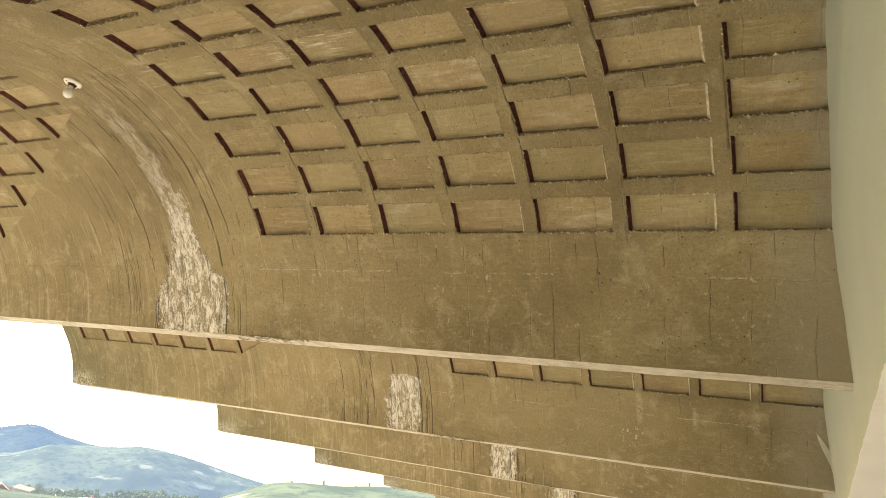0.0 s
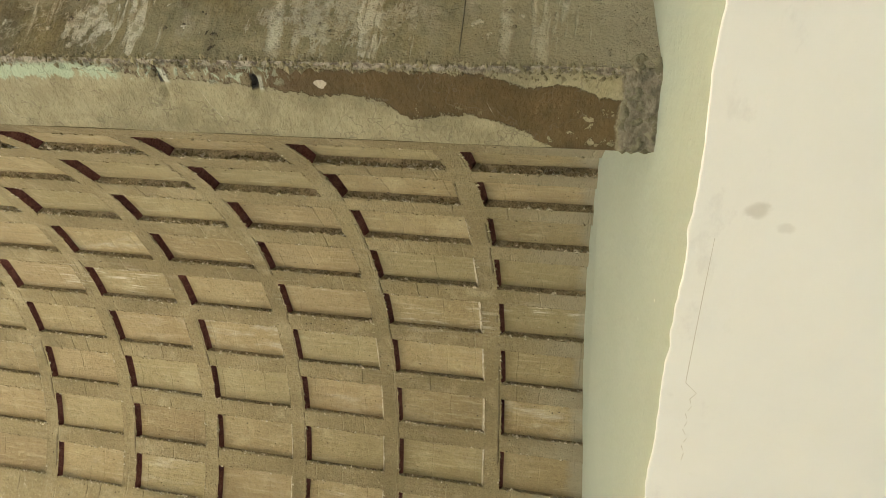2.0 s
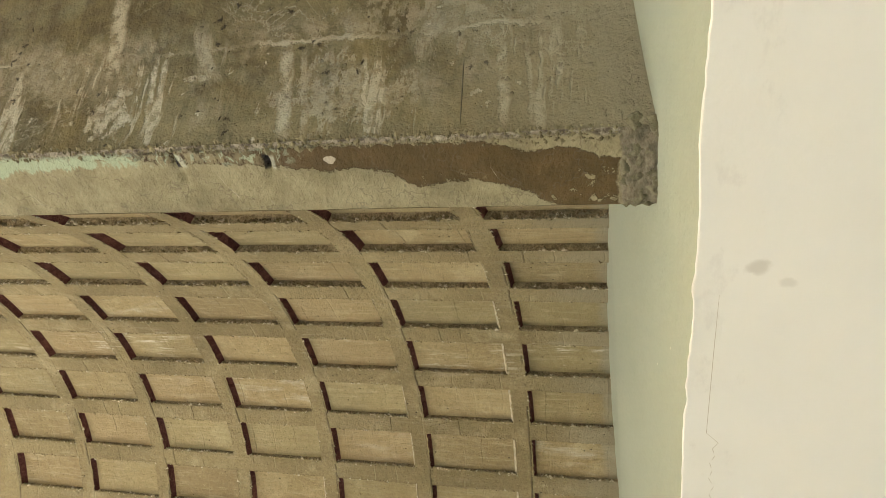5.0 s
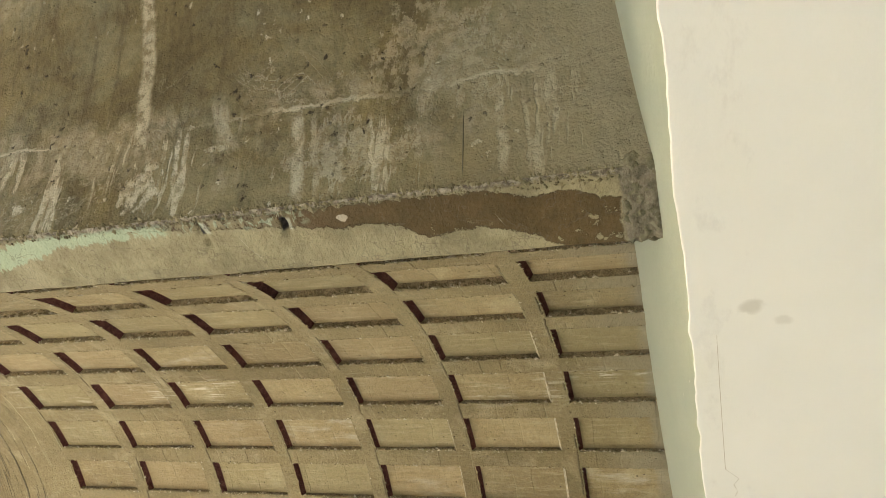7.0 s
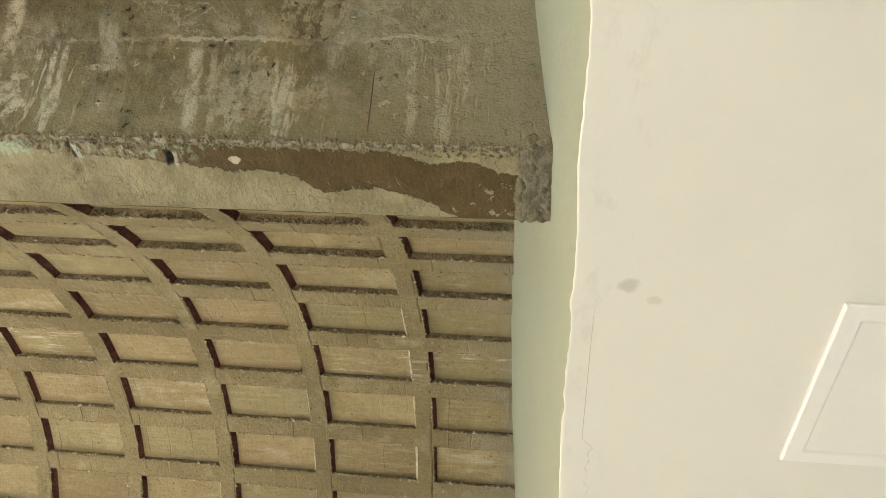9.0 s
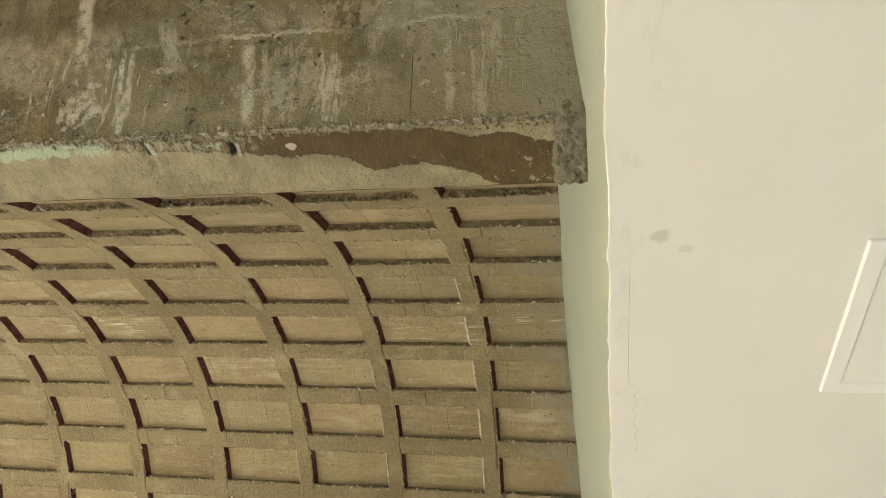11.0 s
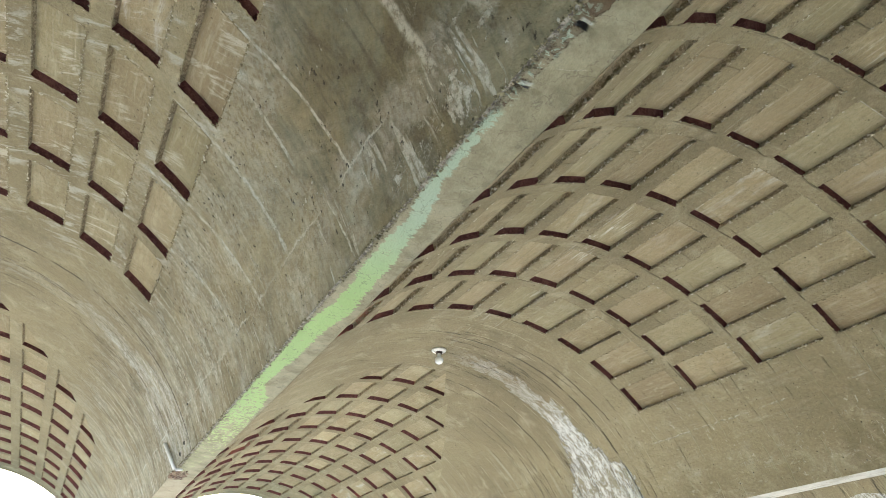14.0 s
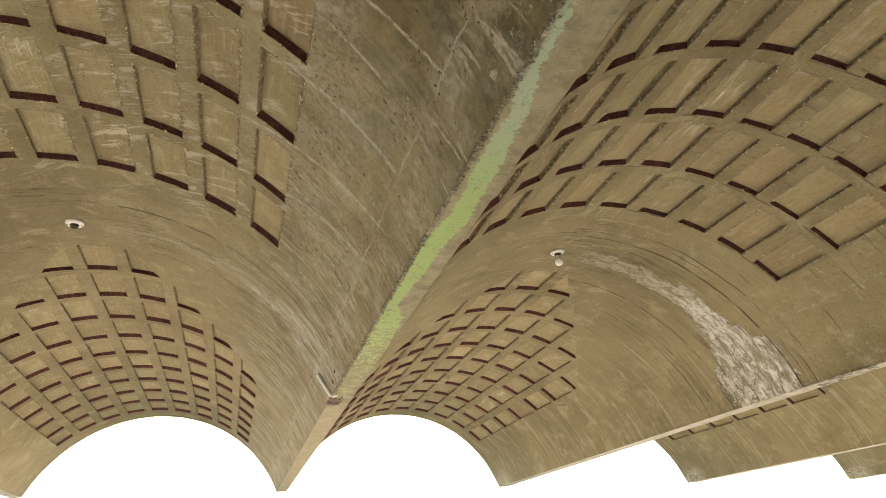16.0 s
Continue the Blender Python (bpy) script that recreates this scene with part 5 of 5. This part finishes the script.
def crumpled(corner, g, fold):
    """A patch of thin film between four corners, pushed out of shape."""
    bm, grid = bmesh.new(), []
    for i in range(g):
        line = []
        for j in range(g):
            a, b = i / (g - 1), j / (g - 1)
            q = corner[0] * (1 - a) * (1 - b) + corner[1] * a * (1 - b) + corner[2] * a * b + corner[3] * (1 - a) * b
            q = q + fold * Vector((0.008 * noise.noise(q * 40), 0.006 * noise.noise(q * 47 + Vector((5, 0, 0))), 0.022 * noise.noise(q * 34 + Vector((0, 9, 0)))))
            line.append(bm.verts.new(q))
        grid.append(line)
    for i in range(g - 1):
        for j in range(g - 1):
            bm.faces.new((grid[i][j], grid[i + 1][j], grid[i + 1][j + 1], grid[i][j + 1]))
    bmesh.ops.solidify(bm, geom=bm.faces[:], thickness=0.0008)
    return bm


scrap = new("plastic_scrap")
ends = [Vector((1.440, -0.231, CEIL - 0.003)), Vector((1.330, -0.166, CEIL - 0.008)), Vector((1.272, -0.196, CEIL - 0.003)), Vector((1.305, -0.220, CEIL - 0.012))]
part("film", crumpled(ends, 11, 1.0), MILKY, scrap, "crumpled grey translucent film")
ends = [Vector((1.444, -0.232, CEIL - 0.006)), Vector((1.425, -0.222, CEIL - 0.012)), Vector((1.318, -0.208, CEIL - 0.024)), Vector((1.305, -0.224, CEIL - 0.016))]
part("folded_edge", crumpled(ends, 6, 0.25), CLEAR_WHITE, scrap, "bright white folded edge")
tagged(scrap, "crumpled milky plastic film stuck under grey tape", "plastic")

# short conduit on the side of the vault
def tube(bm, points, r, n=10):
    rings = []
    for i, q in enumerate(points):
        q = Vector(q)
        d = (Vector(points[min(i + 1, len(points) - 1)]) - Vector(points[max(i - 1, 0)])).normalized()
        e = d.orthogonal().normalized()
        f = d.cross(e)
        rings.append([bm.verts.new(q + r * (math.cos(2 * math.pi * k / n) * e + math.sin(2 * math.pi * k / n) * f)) for k in range(n)])
    for a, b in zip(rings, rings[1:]):
        for k in range(n):
            bm.faces.new((a[k], a[(k + 1) % n], b[(k + 1) % n], b[k]))
    bm.faces.new(rings[0][::-1])
    bm.faces.new(rings[-1])


conduit = new("conduit")
A, B = Vector((0.168, 4.325, 2.823)), Vector((0.250, 4.262, 2.668))
beside = Vector((0.0, 0.032, 0.006))
for off in (0.0, 1.0):
    bm = bmesh.new()
    a, b = A + off * beside, B + off * beside
    tube(bm, [a, a.lerp(b, 0.5), b, b + Vector((0.014, 0.002, -0.004)), b + Vector((0.045, 0.006, 0.004))], 0.009)
    part("pipe", bm, TRIM, conduit, "", True)
bm = bmesh.new()
m = A.lerp(B, 0.28)
tube(bm, [m + Vector((0.012, -0.014, 0.004)), m + Vector((-0.008, -0.010, -0.004)), m + beside + Vector((-0.008, 0.010, -0.004)), m + beside + Vector((0.012, 0.014, 0.004))], 0.003, 6)
part("clip", bm, TRIM, conduit, "", True)
tagged(conduit, "two short white plastic conduit pipes clipped to the vault", "conduit")


# ---- country outside ----
def bell(x, m, w):
    return math.exp(-((x - m) / w) ** 2)


def relief(d, az):
    """Height of the land at distance d and bearing az (degrees from +x)."""
    side = float(np.interp(az, (30, 42, 50, 57, 70), (7, 12, 24, 32, 40)))
    z = -0.25 - float(np.interp(d, (30, 540, 820, 1600, 4900), (0.0, side, 62.0, 128.0, 150.0)))
    crest = float(np.interp(az, (0, 10, 25, 32, 35, 37.7, 40, 42.5, 46, 60), (11, 55, 47, 36, 27, 19, 8, -11, -36, -60)))
    z += bell(d, 820.0, 190.0) * (crest + 62.0)
    q = Vector((d * math.cos(radians(az)), d * math.sin(radians(az)), 0))
    rough = min(1.0, max(0.0, (d - 80.0) / 400.0))
    return z + rough * 7.0 * noise.fractal(q * 0.006, 1.0, 2.0, 5)


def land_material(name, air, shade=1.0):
    """Pasture, scrub and bare earth; air adds haze as a glow of the land itself."""
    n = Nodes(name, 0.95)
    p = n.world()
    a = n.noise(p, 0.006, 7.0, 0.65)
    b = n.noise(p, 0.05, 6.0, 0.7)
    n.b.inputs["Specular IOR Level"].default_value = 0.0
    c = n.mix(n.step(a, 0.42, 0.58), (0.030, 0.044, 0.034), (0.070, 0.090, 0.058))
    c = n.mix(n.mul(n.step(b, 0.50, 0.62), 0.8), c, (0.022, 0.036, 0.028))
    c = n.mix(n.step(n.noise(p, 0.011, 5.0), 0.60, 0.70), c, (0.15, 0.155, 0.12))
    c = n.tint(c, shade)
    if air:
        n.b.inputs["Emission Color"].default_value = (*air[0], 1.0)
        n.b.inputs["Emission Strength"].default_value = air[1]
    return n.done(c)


def sheet(name, d0, d1, steps, az0, az1, turns, height, material, label, category):
    verts, faces = [], []
    for i in range(steps + 1):
        d = d0 * (d1 / d0) ** (i / steps)
        for k in range(turns + 1):
            az = az0 + (az1 - az0) * k / turns
            verts.append((d * math.cos(radians(az)), d * math.sin(radians(az)), height(d, az)))
    m = turns + 1
    for i in range(steps):
        for k in range(turns):
            a = i * m + k
            faces.append((a, a + m, a + m + 1, a + 1))
    ob = link(name, verts, faces, [(v[0], v[1]) for v in verts], material, None, "", [True] * len(faces))
    return tagged(ob, label, category, kind="structure")


# the ground glows faintly as well, for the haze over it
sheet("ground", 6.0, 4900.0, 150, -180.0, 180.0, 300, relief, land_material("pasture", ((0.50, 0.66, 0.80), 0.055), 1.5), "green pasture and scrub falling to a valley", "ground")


def far_ridge(d, az):
    top = float(np.interp(az, (20, 40, 50, 53.6, 55.3, 56.2, 57.0, 57.8, 58.6, 59.3, 62, 70), (38, 48, 64, 66, 73, 86, 93, 84, 60, 42, 10, 0)))
    top += 3.0 * noise.fractal(Vector((az * 0.5, 3, 0)), 1.0, 2.0, 5)
    q = Vector((d * math.cos(radians(az)), d * math.sin(radians(az)), 0))
    return -140.0 + (top + 140.0) * bell(d, 3900.0, 700.0) + 14.0 * noise.fractal(q * 0.0022, 1.0, 2.0, 6) * bell(d, 3000.0, 600.0)


def near_ridge(d, az):
    q = Vector((d * math.cos(radians(az)), d * math.sin(radians(az)), 0))
    top = float(np.interp(az, (20, 30, 36, 40, 43, 46, 48.3, 50, 52.6, 55.7, 57.7, 60, 66), (-20, 10, 27, 41, 51, 62, 65, 61, 37, 13, -29, -53, -78)))
    lobes = 16.0 * noise.fractal(q * 0.0035, 1.0, 2.0, 6)
    return -135.0 + (top + 135.0) * bell(d, 2250.0, 430.0) + lobes * (0.3 + bell(d, 1750.0, 330.0))


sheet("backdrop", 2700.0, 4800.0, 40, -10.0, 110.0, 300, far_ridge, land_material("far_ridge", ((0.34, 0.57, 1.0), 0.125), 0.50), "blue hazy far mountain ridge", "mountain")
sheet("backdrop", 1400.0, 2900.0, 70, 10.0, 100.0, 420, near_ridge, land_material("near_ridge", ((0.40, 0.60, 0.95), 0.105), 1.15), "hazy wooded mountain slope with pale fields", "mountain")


clump = bmesh.new()
bmesh.ops.create_icosphere(clump, subdivisions=1, radius=1.0)
CLUMP_V, CLUMP_F = [v.co.copy() for v in clump.verts], [tuple(v.index for v in f.verts) for f in clump.faces]
clump.free()


def leafy(verts, faces, x, y, z, height, rng):
    """A far tree: a tapered trunk and a crown of uneven clumps with gaps."""
    k = len(verts)
    for up, r in ((0.0, 0.05), (0.75, 0.02)):
        verts += [(x + r * height * math.cos(1.257 * i), y + r * height * math.sin(1.257 * i), z + up * height) for i in range(5)]
    faces += [(k + i, k + (i + 1) % 5, k + 5 + (i + 1) % 5, k + 5 + i) for i in range(5)]
    for _ in range(rng.randint(6, 9)):
        r = height * rng.uniform(0.12, 0.22)
        a, q = rng.uniform(0, 2 * math.pi), rng.uniform(0.0, 0.26) * height
        middle = Vector((x + q * math.cos(a), y + q * math.sin(a), z + height * rng.uniform(0.14, 0.85)))
        k = len(verts)
        for co in CLUMP_V:
            at = middle + r * co
            verts.append(tuple(at + 0.35 * r * noise.noise_vector(at * 1.7)))
        faces += [tuple(k + i for i in f) for f in CLUMP_F]


rng = random.Random(11)
tree_v, tree_f = [], []
for k in range(210):
    az = rng.uniform(43.0, 61.0)
    d = 545.0 + 40.0 * math.sin(az * 0.9) + rng.uniform(-45, 45)
    leafy(tree_v, tree_f, d * math.cos(radians(az)), d * math.sin(radians(az)), relief(d, az) - 0.8, rng.uniform(3.5, 8.0), rng)
for k in range(18):
    az = rng.uniform(28.0, 41.0)
    d = 790.0 + rng.uniform(-60, 20)
    leafy(tree_v, tree_f, d * math.cos(radians(az)), d * math.sin(radians(az)), relief(d, az) - 1.0, rng.uniform(3.0, 6.5), rng)
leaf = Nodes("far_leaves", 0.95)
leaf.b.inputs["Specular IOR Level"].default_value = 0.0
# haze across the valley, added as a faint glow of the leaves
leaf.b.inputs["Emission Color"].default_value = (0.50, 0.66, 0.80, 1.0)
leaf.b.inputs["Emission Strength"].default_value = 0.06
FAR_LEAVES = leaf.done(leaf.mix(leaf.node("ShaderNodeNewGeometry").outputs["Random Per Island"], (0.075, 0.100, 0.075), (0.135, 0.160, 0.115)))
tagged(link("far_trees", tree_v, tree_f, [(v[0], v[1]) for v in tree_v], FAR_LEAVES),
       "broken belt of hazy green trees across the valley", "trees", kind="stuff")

HOUSE_WALL = plain("house_plaster", (0.42, 0.39, 0.36), 0.9, grain=0.8)
HOUSE_ROOF = plain("clay_tiles", (0.30, 0.19, 0.15), 0.9, grain=1.5)


def house(az, d, w, l, h, turn):
    root = new("house")
    bm = bmesh.new()
    box(bm, -w / 2, w / 2, -l / 2, l / 2, 0, h)
    part("wall", bm, HOUSE_WALL, root)
    bm = bmesh.new()
    e = 0.4
    pts = [(-w / 2 - e, -l / 2 - e, h), (w / 2 + e, -l / 2 - e, h), (w / 2 + e, l / 2 + e, h), (-w / 2 - e, l / 2 + e, h), (0, -l / 2 - e, h + w * 0.28), (0, l / 2 + e, h + w * 0.28)]
    v = [bm.verts.new(q) for q in pts]
    for f in ((0, 1, 4), (2, 3, 5), (1, 2, 5, 4), (3, 0, 4, 5), (3, 2, 1, 0)):
        bm.faces.new([v[q] for q in f])
    part("roof", bm, HOUSE_ROOF, root, "terracotta tiled gable roof")
    root.matrix_basis = pose(d * math.cos(radians(az)), d * math.sin(radians(az)), relief(d, az) - 0.4, 0, 0, turn)
    return tagged(root, "small pale house with a clay tile roof in the valley", "house", "valley houses")


for az, d, w, l, h, turn in ((58.6, 520, 8, 13, 3.2, 20), (57.6, 505, 9, 12, 3.0, -30), (56.9, 530, 7, 11, 3.4, 75), (56.0, 512, 8, 14, 3.0, 10), (55.1, 540, 8, 10, 3.2, 50), (53.8, 525, 7, 12, 3.0, -15), (52.2, 545, 8, 11, 3.0, 35)):
    house(az, d, w, l, h, turn)
